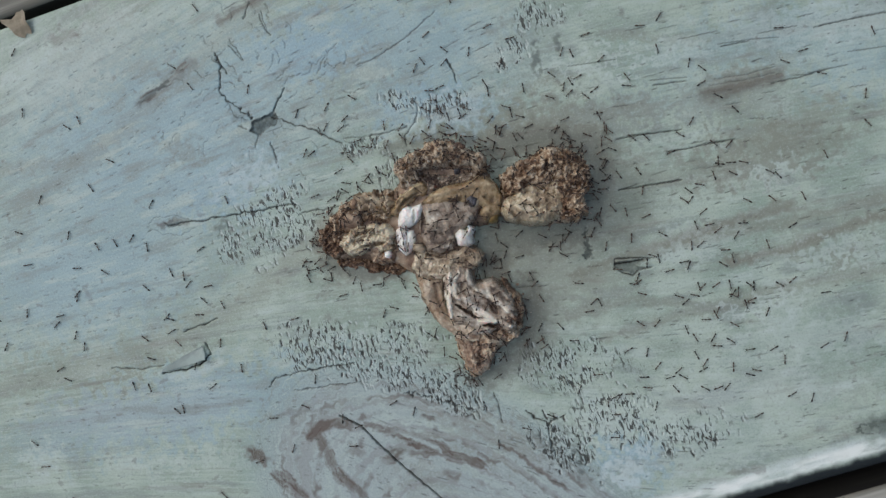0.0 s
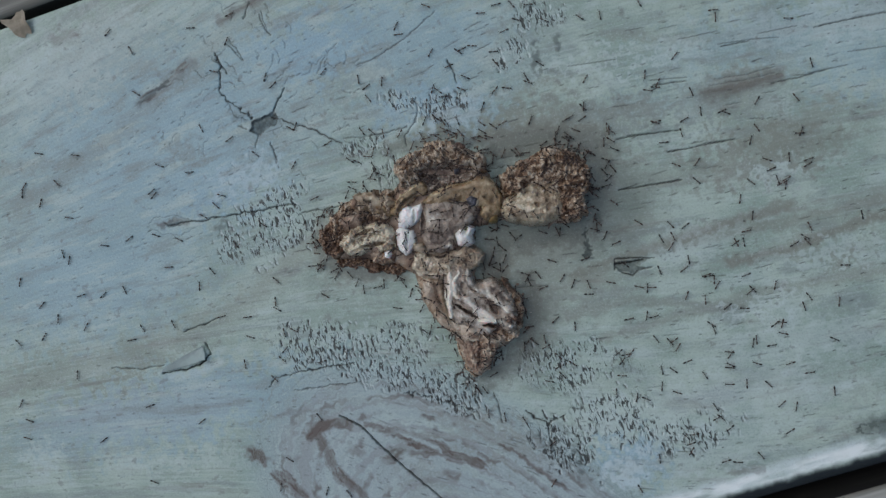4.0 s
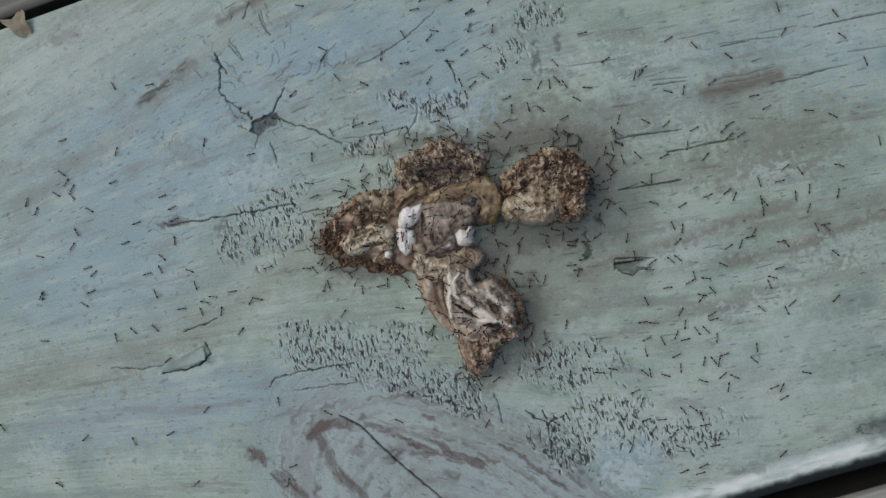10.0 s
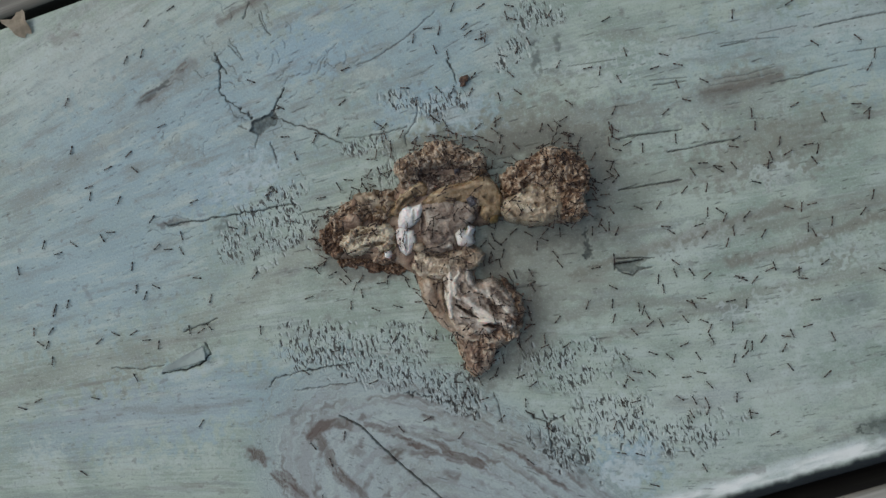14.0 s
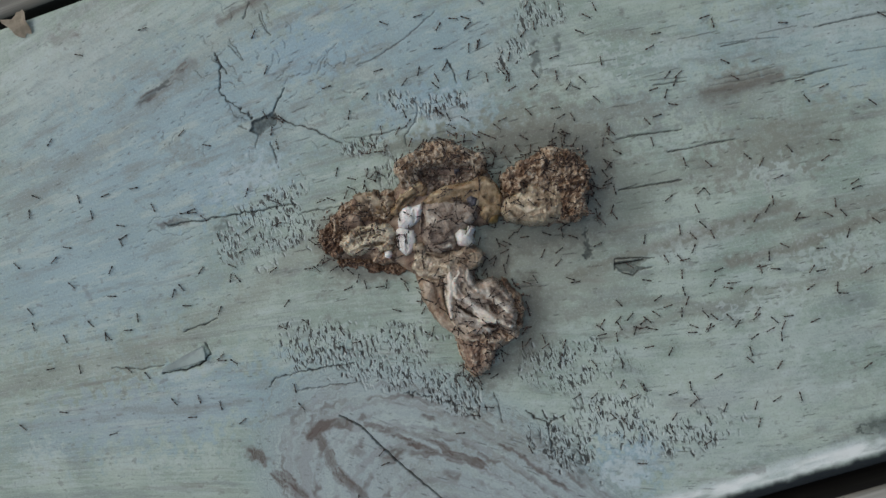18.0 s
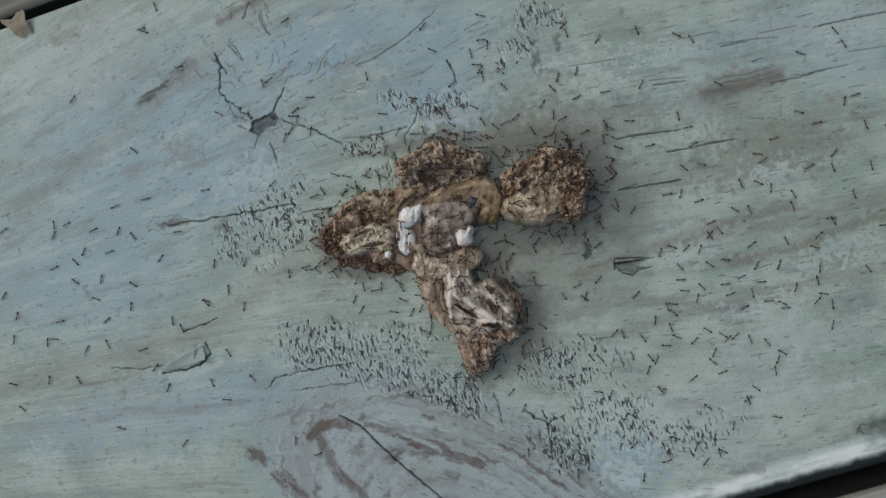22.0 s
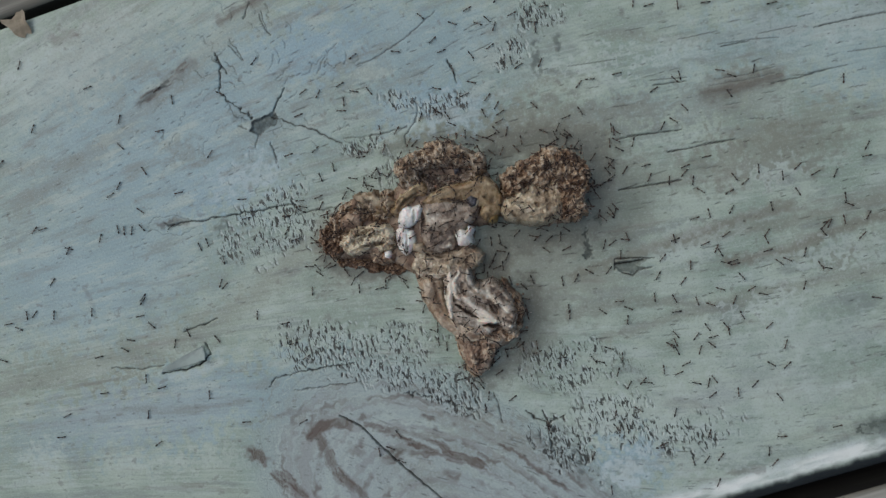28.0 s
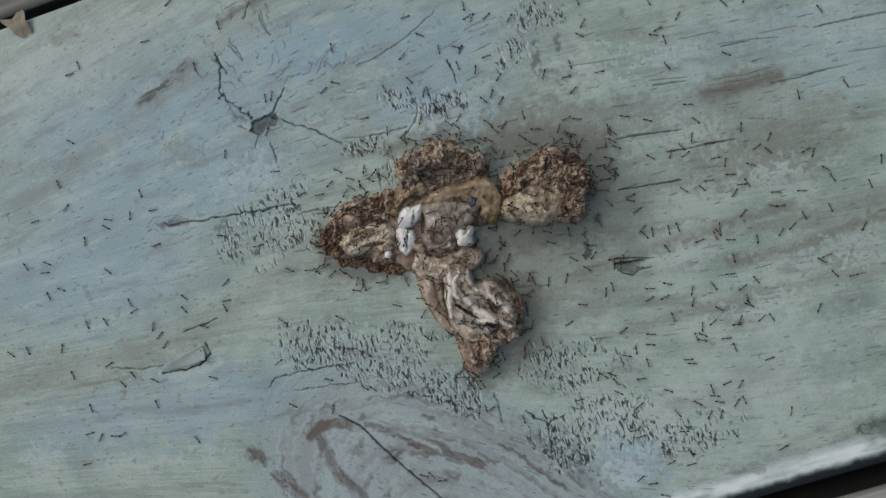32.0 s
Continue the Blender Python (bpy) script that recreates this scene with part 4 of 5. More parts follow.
         (29.8, -1.0), (28.4, -3.0), (25.1, -2.4), (19.0, -1.2), (14.5, 1.3), (13.3, 3.1), (10.1, 2.2), (7.7, 2.3), (6.3, -1.2), (7.9, -3.8), (5.1, -5.7), (4.6, -8.2), (7.6, -8.4), (11.0, -11.4), (12.0, -17.1), (8.8, -21.9), (4.4, -23.0), (1.9, -26.2), (-0.7, -26.9), (-2.3, -25.2), (-3.3, -17.0), (-6.4, -11.6), (-7.0, -5.0), (-7.1, -3.0), (-10.0, -0.2), (-16.3, 3.0), (-21.8, 4.7)]


def clods(x, y, size, seed):
    """Rounded lumps side by side, each with its own height: the form and each lump's chance."""
    rs = np.random.RandomState(seed)
    jx, jy, own = rs.rand(64, 64), rs.rand(64, 64), rs.rand(64, 64)
    x, y = x / size, y / size
    xi, yi = np.floor(x).astype(int), np.floor(y).astype(int)
    best, chance = np.zeros(np.shape(x)), np.zeros(np.shape(x))
    for dx in (-1, 0, 1):
        for dy in (-1, 0, 1):
            cx, cy = (xi + dx) & 63, (yi + dy) & 63
            r2 = (x - xi - dx - jx[cx, cy]) ** 2 + (y - yi - dy - jy[cx, cy]) ** 2
            dome = (0.25 + 0.75 * own[cx, cy]) * np.sqrt(np.clip(1 - r2 / 0.62, 0, 1))
            chance = np.where(dome > best, own[cy, cx], chance)
            best = np.maximum(best, dome)
    return best, chance


def beside(x, y, points):
    """Distance to a line with its sign, and how far along it each place is (0 to 1)."""
    p = np.array(points, float)
    best, at, side = np.full(x.shape, 1e9), np.zeros(x.shape), np.zeros(x.shape)
    for k in range(len(p) - 1):
        d = p[k + 1] - p[k]
        t = np.clip(((x - p[k, 0]) * d[0] + (y - p[k, 1]) * d[1]) / (d @ d), 0, 1)
        r = np.hypot(x - p[k, 0] - t * d[0], y - p[k, 1] - t * d[1])
        near = r < best
        at = np.where(near, (k + t) / (len(p) - 1), at)
        side = np.where(near, np.sign(d[0] * (y - p[k, 1]) - d[1] * (x - p[k, 0])), side)
        best = np.minimum(best, r)
    return best * side, at


def core_height(x, y):
    """The soft body that joins all the pieces of the scrap."""
    d = inside_by(x + 0.8 * (fbm(x * 0.5, y * 0.5, 81, 3) - 0.5), y + 0.8 * (fbm(x * 0.5, y * 0.5, 82, 3) - 0.5), SCRAP)
    t = np.clip(d / 3.0, 0, 1)
    return 3.3 * np.sqrt(np.clip(1 - (1 - t) ** 2, 0, 1))


def sculpt(name, outline, top, edge, mat, label, seed, folds=(), grain=None, crumb=0.0, ragged=1.0, tone=0.0, size=1.7, parent=None):
    """A piece of meat: a ragged form with rounded flanks. folds: (line, half width, rise, tint). grain: (guide line, spacing, height)
    draws it into fibres along the guide; crumb breaks it into clods."""
    p = np.array(outline, float)
    x, y = np.meshgrid(np.arange(p[:, 0].min() - 2, p[:, 0].max() + 2, STEP), np.arange(p[:, 1].min() - 2, p[:, 1].max() + 2, STEP))
    wx = x + ragged * (1.5 * (fbm(x * 0.6, y * 0.6, seed + 1, 4, 0.6) - 0.5))
    wy = y + ragged * (1.5 * (fbm(x * 0.6, y * 0.6, seed + 2, 4, 0.6) - 0.5))
    d = inside_by(wx, wy, outline)
    t = np.clip(d / edge, 0, 1)
    lift = np.clip(d / 0.8, 0, 1)
    soft = np.sqrt(np.clip(1 - (1 - t) ** 2, 0, 1))
    core = core_height(x, y)
    h = core + (top * (0.85 + 0.30 * fbm(x * 0.16, y * 0.16, seed + 3, 2)) - core) * (0.2 * (d > 0) + 0.8 * soft)
    tint = 0.5 + 0.55 * (fbm(x * 0.3, y * 0.3, seed + 4, 4, 0.6) - 0.5) + tone
    qx, qy = x + 1.3 * (fbm(x * 0.9, y * 0.9, seed + 5, 3) - 0.5), y + 1.3 * (fbm(x * 0.9, y * 0.9, seed + 6, 3) - 0.5)
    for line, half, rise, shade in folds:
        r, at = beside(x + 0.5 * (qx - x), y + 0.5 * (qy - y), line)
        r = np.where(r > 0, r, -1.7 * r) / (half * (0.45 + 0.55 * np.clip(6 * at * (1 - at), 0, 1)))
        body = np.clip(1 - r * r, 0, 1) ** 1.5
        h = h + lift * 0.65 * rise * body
        # tint paints shade into the creases and light onto the crests
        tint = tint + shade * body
    if grain:
        line, gap, rise = grain
        r, at = beside(qx, qy, line)
        s = at * 9.0
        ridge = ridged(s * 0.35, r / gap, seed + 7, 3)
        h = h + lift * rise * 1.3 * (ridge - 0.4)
        # fibre grooves painted darker than their ridges, as shade would lie
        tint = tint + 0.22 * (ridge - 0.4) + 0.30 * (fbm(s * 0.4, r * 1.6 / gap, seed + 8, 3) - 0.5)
    if crumb:
        a, own_a = clods(qx + 0.4 * h, qy, size, seed + 9)
        b, own_b = clods(qx * 1.05 + 3, qy - 0.3 * h, size * 0.5, seed + 10)
        c, own_c = clods(wx, wy + 5, size * 0.26, seed + 11)
        fuzz = ridged(qx * 0.9 / size, qy * 0.9 / size, seed + 12, 3)
        fine = ridged(wx * 2.1 / size, wy * 2.1 / size, seed + 14, 3)
        h = h + lift * crumb * (0.5 * (a - 0.55) + 0.75 * (b - 0.5) + 0.4 * c + 1.8 * (fuzz - 0.45) + 1.1 * (fine - 0.45))
        # each lump's own chance, plus shade painted into hollows by relief
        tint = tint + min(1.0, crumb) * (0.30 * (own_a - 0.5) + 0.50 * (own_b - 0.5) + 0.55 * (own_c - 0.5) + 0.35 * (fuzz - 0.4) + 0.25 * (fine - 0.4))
    h = h + lift * 0.45 * (fbm(x * 1.1, y * 1.1, seed + 13, 4, 0.6) - 0.5)
    tint = tint + 0.5 * (fbm(qx * 1.1, qy * 1.1, seed + 15, 4, 0.6) - 0.5)
    h = np.where(d > 0, np.maximum(h, 0.12), core - 0.3)
    q = grid_quads(*h.shape)
    q = q[(d > 0).ravel()[q].any(1)]
    used, inv = np.unique(q, return_inverse=True)
    co = np.stack([x * MM, y * MM, h * MM], -1).reshape(-1, 3)[used]
    me = mesh_of(name, co, inv.reshape(-1, 4), [mat], crumb < 0.5)
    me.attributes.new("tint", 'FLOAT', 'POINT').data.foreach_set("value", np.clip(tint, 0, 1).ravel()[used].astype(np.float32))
    ob = new(name, me)
    ob.parent = parent or scrap
    tagged(ob, label)
    ii = np.clip(np.round((y - FY0) / 0.25).astype(int), 0, FOOD.shape[0] - 1)
    jj = np.clip(np.round((x - FX0) / 0.25).astype(int), 0, FOOD.shape[1] - 1)
    np.maximum.at(FOOD, (ii, jj), np.maximum(h, 0))
    return ob


scrap = tagged(new("meat_scrap"), "dried torn meat scrap with brown crust and pale flesh", "meat scrap")
scrap.empty_display_size = 0.005

def build_core():
    x, y = np.meshgrid(np.arange(FX0, FX1, 0.4), np.arange(FY0, FY1, 0.4))
    h = core_height(x, y) - 0.25
    q = grid_quads(*h.shape)
    q = q[(h > -0.2).ravel()[q].any(1)]
    used, inv = np.unique(q, return_inverse=True)
    me = mesh_of("core", np.stack([x * MM, y * MM, h * MM], -1).reshape(-1, 3)[used], inv.reshape(-1, 4), [PINK])
    me.attributes.new("tint", 'FLOAT', 'POINT').data.foreach_set("value", fbm(x * 0.6, y * 0.6, 83, 4).ravel()[used].astype(np.float32))
    ob = new("core", me)
    ob.parent = scrap
    tagged(ob, "brown tissue between the pieces")


build_core()

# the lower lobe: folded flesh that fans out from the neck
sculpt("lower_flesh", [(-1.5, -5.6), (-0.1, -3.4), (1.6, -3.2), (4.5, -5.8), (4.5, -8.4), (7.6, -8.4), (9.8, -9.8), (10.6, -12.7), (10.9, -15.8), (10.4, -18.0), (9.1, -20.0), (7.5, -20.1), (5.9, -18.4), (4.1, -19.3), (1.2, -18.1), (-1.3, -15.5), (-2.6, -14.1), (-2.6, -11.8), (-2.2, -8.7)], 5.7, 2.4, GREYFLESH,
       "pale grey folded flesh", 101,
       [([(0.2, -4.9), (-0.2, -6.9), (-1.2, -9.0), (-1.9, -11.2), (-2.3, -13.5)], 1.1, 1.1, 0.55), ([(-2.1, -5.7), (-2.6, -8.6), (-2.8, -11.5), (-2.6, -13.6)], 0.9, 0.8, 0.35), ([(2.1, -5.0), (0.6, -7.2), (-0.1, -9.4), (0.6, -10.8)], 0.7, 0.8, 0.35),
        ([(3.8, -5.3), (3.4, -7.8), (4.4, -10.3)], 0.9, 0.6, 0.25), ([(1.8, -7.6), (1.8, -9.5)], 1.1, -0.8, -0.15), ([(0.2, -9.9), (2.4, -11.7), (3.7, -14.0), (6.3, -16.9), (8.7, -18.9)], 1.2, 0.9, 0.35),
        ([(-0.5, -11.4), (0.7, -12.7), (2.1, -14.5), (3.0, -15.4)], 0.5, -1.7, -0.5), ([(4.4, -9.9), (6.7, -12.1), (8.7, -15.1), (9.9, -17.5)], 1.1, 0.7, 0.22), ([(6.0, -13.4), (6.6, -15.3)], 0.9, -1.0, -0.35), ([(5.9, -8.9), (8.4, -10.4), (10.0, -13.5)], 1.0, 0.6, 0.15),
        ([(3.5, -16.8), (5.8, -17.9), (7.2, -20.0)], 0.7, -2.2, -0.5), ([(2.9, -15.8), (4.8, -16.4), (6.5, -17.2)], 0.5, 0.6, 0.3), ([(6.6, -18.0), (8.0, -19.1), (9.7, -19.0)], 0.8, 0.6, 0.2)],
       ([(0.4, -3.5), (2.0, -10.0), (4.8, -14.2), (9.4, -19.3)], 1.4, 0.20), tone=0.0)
sculpt("flank", [(-7.0, -5.0), (-4.2, -4.2), (-1.8, -5.5), (-2.5, -8.6), (-2.5, -12.0), (-2.2, -13.7), (0.9, -15.2), (2.7, -17.0), (2.0, -19.9), (0.4, -19.8), (-2.0, -18.5), (-3.8, -16.6), (-5.4, -14.2), (-6.4, -11.6), (-7.0, -8.4)], 4.8, 2.2, TANFLESH, "tan smooth flank of the flesh", 121,
       [([(-5.3, -5.3), (-5.3, -8.9), (-3.8, -13.0), (-1.6, -16.3)], 1.2, 0.4, 0.12), ([(-3.3, -5.9), (-3.7, -9.4), (-2.7, -13.3)], 0.8, -0.5, -0.15), ([(-6.6, -6.7), (-6.3, -9.8), (-5.1, -13.2)], 0.6, -0.3, -0.25), ([(-2.0, -15.0), (0.4, -16.7), (2.0, -18.4)], 0.9, 0.5, 0.12), ([(1.6, -15.4), (2.4, -16.4), (2.0, -17.7)], 0.5, 0.7, 0.35)],
       ([(-5.6, -4.6), (-5.0, -10.2), (-2.7, -15.2), (2.1, -19.0)], 1.6, 0.18), ragged=0.8, tone=0.02)
sculpt("tip", [(-2.9, -15.7), (0.8, -15.6), (3.6, -17.9), (6.2, -19.3), (7.6, -20.6), (5.8, -21.9), (4.4, -23.0), (3.3, -24.9), (1.8, -26.1), (-0.5, -27.0), (-2.0, -25.8), (-2.6, -23.2), (-2.8, -20.5), (-3.1, -18.2)], 4.3, 2.4, PINK, "brown-pink torn tip of the flesh", 141,
       [([(-0.8, -17.5), (-0.6, -20.6), (-0.7, -24.5)], 0.8, 0.6, 0.2), ([(2.9, -18.4), (3.5, -20.4), (5.5, -21.1)], 0.9, 0.6, 0.22), ([(1.5, -19.0), (1.3, -21.5), (0.3, -23.9)], 0.7, -0.8, -0.25), ([(3.4, -21.0), (3.5, -22.7)], 0.7, -0.7, -0.25), ([(-0.6, -22.2), (-0.4, -24.2)], 0.7, 0.6, 0.3)],
       ([(0.6, -16.2), (0.3, -20.9), (-0.4, -26.1)], 1.6, 0.24), crumb=0.24, tone=0.08, size=1.2)
sculpt("lower_crust", [(9.8, -8.9), (11.4, -11.5), (12.2, -14.2), (12.1, -17.1), (10.7, -19.9), (8.8, -21.9), (6.4, -21.4), (8.1, -19.6), (10.0, -17.3), (10.1, -14.4), (9.5, -11.8)], 3.6, 1.3, CRUST, "dark crumbly rim of the flesh", 161, crumb=0.75, tone=-0.05, size=1.3)
sculpt("lower_crust", [(-2.9, -18.1), (-2.4, -20.9), (-1.8, -24.4), (-0.7, -27.2), (-1.9, -27.0), (-3.1, -24.3), (-3.5, -21.3)], 1.9, 0.8, CRUST, "brown crumbly fringe of the tip", 167, crumb=0.5, tone=0.0, size=1.0)
sculpt("neck_flap", [(-6.6, -1.3), (-5.4, 0.9), (-3.1, 1.4), (-0.9, -0.3), (1.9, -1.0), (4.3, -0.9), (6.9, -2.0), (7.9, -3.8), (6.8, -5.1), (5.1, -5.7), (3.2, -5.7), (1.4, -6.0), (-0.8, -5.6), (-3.2, -5.5), (-5.1, -4.7), (-6.4, -3.4)], 4.6, 1.1, BEIGE, "beige dried flap over the neck", 181,
       [([(6.1, -2.1), (7.6, -3.7), (5.9, -5.3), (3.5, -5.6)], 0.6, 0.5, 0.22), ([(-4.8, -0.9), (-2.2, -2.3), (0.3, -4.0)], 0.8, 0.4, 0.15), ([(-0.0, -3.9), (2.3, -2.7), (5.6, -2.8)], 0.9, 0.5, 0.15), ([(-3.2, 0.0), (-0.1, -1.6)], 0.7, -0.6, -0.22), ([(-5.9, -2.5), (-2.9, -4.4), (-0.1, -5.1)], 0.7, 0.5, 0.2),
        ([(2.4, -3.9), (4.3, -3.8)], 0.7, -0.5, -0.18), ([(-1.8, -3.5), (-1.0, -4.5)], 0.5, 0.6, 0.35), ([(-5.3, 0.1), (-6.3, -2.0)], 0.6, 0.5, 0.25)],
       ([(-6.1, -1.5), (-0.0, -3.1), (7.0, -3.5)], 1.1, 0.26), crumb=0.22, ragged=0.8, size=1.2)

# the middle: grey flesh under a band of ochre skin
sculpt("middle_flesh", [(-1.1, 9.9), (1.8, 10.2), (5.2, 9.3), (8.8, 7.7), (10.2, 5.8), (8.5, 3.9), (6.1, 2.6), (4.0, 2.0), (2.9, -0.7), (-0.3, -0.9), (-3.0, 0.4), (-3.2, 3.4), (-2.7, 6.5)], 4.9, 2.8, GREYFLESH, "grey translucent flesh", 201,
       [([(-0.2, 8.4), (-0.3, 5.7), (-1.6, 3.3)], 1.3, 0.3, 0.10), ([(0.8, 4.1), (1.1, 2.7)], 1.1, -0.4, -0.16), ([(-1.2, 2.5), (0.9, 1.6)], 1.7, 0.5, -0.10), ([(2.0, 1.4), (3.4, 1.7)], 0.9, 0.4, 0.18), ([(2.4, 4.5), (5.2, 3.9), (7.8, 4.6)], 1.6, 0.3, 0.06), ([(-1.5, 8.8), (-1.9, 6.2), (-3.1, 4.2)], 0.7, -1.2, -0.4),
        ([(1.7, 7.8), (4.5, 7.1), (6.8, 6.2)], 2.4, 0.2, 0.02), ([(0.5, 0.3), (2.2, 0.2)], 0.6, 0.5, 0.3)], ragged=0.5, tone=-0.10)
sculpt("skin", [(-0.8, 10.3), (1.4, 11.7), (4.8, 11.9), (8.3, 11.5), (11.3, 11.8), (13.2, 11.2), (14.5, 9.4), (14.9, 6.7), (13.8, 3.9), (12.0, 2.2), (9.9, 2.6), (9.2, 4.2), (10.2, 5.8), (8.3, 7.3), (5.0, 7.9), (1.8, 8.2)], 5.3, 1.3, SKIN, "smooth ochre skin", 221,
       [([(1.5, 10.9), (5.6, 10.7), (10.3, 10.5), (13.2, 9.1)], 1.7, 0.6, 0.12), ([(2.6, 8.7), (4.9, 8.7), (7.5, 8.3)], 0.8, -0.2, -0.15), ([(13.8, 10.3), (14.7, 7.4), (14.1, 5.2)], 0.9, 0.8, 0.22), ([(11.4, 7.1), (12.9, 5.9)], 1.4, -0.5, -0.2), ([(10.5, 5.0), (11.4, 4.2)], 1.0, 0.4, 0.15)],
       ([(-0.3, 11.1), (5.7, 10.9), (11.5, 10.6), (14.7, 7.4)], 2.2, 0.10), ragged=0.6)
sculpt("yellow_fat", [(10.4, 4.4), (12.1, 4.3), (13.3, 3.0), (12.3, 1.9), (10.5, 2.1)], 4.4, 1.2, YELLOW, "yellow fat", 241, ragged=0.5)
sculpt("membrane_rim", [(7.3, 8.1), (8.8, 8.7), (10.2, 8.5), (10.8, 7.5), (9.7, 6.0), (8.1, 5.8)], 5.5, 0.5, BEIGE, "thin pale membrane round the chip", 245, ragged=0.4)
sculpt("chip", [(7.5, 8.2), (9.0, 8.6), (10.5, 7.7), (9.6, 6.3), (8.1, 6.2)], 6.0, 0.7, CHIP, "dark slate-coloured chip", 247, ragged=0.5)
sculpt("under_crust", [(-4.2, 18.4), (0.5, 17.3), (7.0, 15.2), (12.1, 13.2), (13.4, 11.2), (9.8, 10.7), (4.7, 11.5), (1.1, 10.9), (-1.3, 12.4), (-3.9, 14.2)], 3.6, 1.4, GREYFLESH, "grey-brown dried tissue under the crust", 261,
       [([(2.1, 14.8), (5.2, 13.1), (8.6, 12.7)], 1.1, 0.5, 0.1), ([(0.5, 16.6), (4.5, 14.8), (10.6, 13.2)], 1.2, -2.4, -0.4), ([(-2.2, 16.3), (-0.9, 14.7)], 1.0, 0.6, 0.15)], ([(-4.4, 17.2), (4.2, 13.8), (13.2, 12.1)], 1.3, 0.25), crumb=0.4, tone=-0.12, size=1.3)
sculpt("upper_crust", [(-3.8, 19.9), (-0.8, 20.6), (2.2, 20.8), (5.4, 21.2), (8.6, 19.9), (11.4, 17.8), (13.7, 15.6), (13.8, 12.6), (12.0, 12.7), (10.2, 14.6), (7.1, 15.4), (4.2, 15.6), (1.5, 16.7), (-0.7, 15.1), (-3.3, 15.2), (-4.2, 17.6)], 6.6, 1.7, CRUST, "tan and brown crumbly crust", 281,
       [([(4.9, 19.0), (5.3, 16.4)], 0.8, 0.9, 0.25), ([(9.6, 17.6), (11.4, 15.6)], 0.9, 0.7, 0.2), ([(-1.7, 19.4), (0.4, 17.8)], 0.9, 0.6, 0.3), ([(13.4, 14.5), (13.4, 12.8)], 0.7, 0.6, 0.3)], crumb=0.85, tone=0.22, size=1.6, ragged=1.9)
sculpt("chip", [(7.2, 14.6), (8.3, 14.5), (8.2, 13.6), (7.2, 13.5)], 4.6, 0.4, CHIP, "dark slate-coloured chip", 299, ragged=0.4)

# the left arm: crust round pale stringy flesh, joined by an ochre strap
sculpt("left_crust", [(-20.0, 13.1), (-17.3, 14.8), (-13.6, 15.1), (-10.5, 15.0), (-6.4, 14.5), (-5.5, 12.8), (-7.0, 10.2), (-8.3, 7.9), (-11.6, 9.9), (-15.0, 10.8), (-17.3, 10.3), (-20.1, 8.6)], 4.0, 1.5, CRUST, "brown crumbly crust", 301,
       [([(-11.1, 13.2), (-10.1, 10.0)], 1.2, 0.9, 0.25), ([(-12.8, 10.1), (-8.9, 8.8)], 0.9, -1.4, -0.35), ([(-15.0, 12.5), (-13.2, 10.7)], 0.8, 0.6, 0.15)], crumb=0.75, tone=0.06, size=1.5, ragged=1.8)
sculpt("dark_nub", [(-22.9, 11.6), (-20.0, 12.2), (-17.9, 10.8), (-17.9, 7.7), (-19.6, 5.1), (-21.8, 4.7), (-23.7, 6.5), (-24.0, 9.5)], 3.4, 1.6, CRUST, "dark red-brown crumbly nub", 321, crumb=0.65, tone=-0.14, size=1.1)
# low dark strip in place of the left arm's shadow and the ants there
sculpt("left_fringe", [(-21.6, 5.6), (-14.8, 3.7), (-9.5, 1.4), (-5.2, -1.3), (-6.2, -2.7), (-11.6, -1.4), (-17.0, 0.8), (-20.9, 3.0)], 0.6, 1.0, CRUST, "thin brown fringe standing in for shadow and ants", 331, crumb=0.6, tone=-0.16, ragged=2.2, size=1.0)
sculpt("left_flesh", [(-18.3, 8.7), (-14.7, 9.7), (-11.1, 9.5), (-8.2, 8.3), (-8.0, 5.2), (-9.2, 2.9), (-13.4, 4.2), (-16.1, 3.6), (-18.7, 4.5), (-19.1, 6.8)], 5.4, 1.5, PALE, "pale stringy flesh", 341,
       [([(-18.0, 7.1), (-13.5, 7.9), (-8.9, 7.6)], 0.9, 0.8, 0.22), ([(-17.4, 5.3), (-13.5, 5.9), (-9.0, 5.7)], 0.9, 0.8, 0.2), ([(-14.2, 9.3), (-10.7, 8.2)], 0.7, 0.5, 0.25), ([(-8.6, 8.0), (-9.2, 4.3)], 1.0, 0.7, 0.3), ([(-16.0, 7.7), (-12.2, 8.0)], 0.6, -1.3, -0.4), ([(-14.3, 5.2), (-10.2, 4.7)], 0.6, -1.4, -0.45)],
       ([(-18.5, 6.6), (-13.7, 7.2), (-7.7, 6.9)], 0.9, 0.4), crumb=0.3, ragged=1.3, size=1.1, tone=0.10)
sculpt("tan_nub", [(-17.8, 12.3), (-15.6, 13.1), (-13.5, 11.8), (-13.3, 9.8), (-15.6, 8.7), (-17.7, 9.1), (-18.5, 10.8)], 5.0, 2.2, TANFLESH, "smooth reddish tan nub", 361, [([(-17.0, 11.4), (-14.8, 11.4)], 1.2, 0.4, 0.1)], ragged=0.7, tone=-0.14)
sculpt("clump", [(-14.1, 4.0), (-11.1, 4.0), (-8.9, 2.4), (-10.1, 0.5), (-12.9, 0.2), (-14.3, 1.6)], 3.2, 1.3, TANFLESH, "tan crumbly clump", 371, crumb=0.45, size=1.1)
sculpt("ochre_strap", [(-8.1, 10.0), (-6.0, 12.4), (-3.1, 13.7), (0.4, 14.3), (1.3, 12.2), (-1.7, 11.4), (-4.3, 10.1), (-6.5, 9.0)], 4.9, 1.3, SKIN, "curled ochre strap of skin", 381,
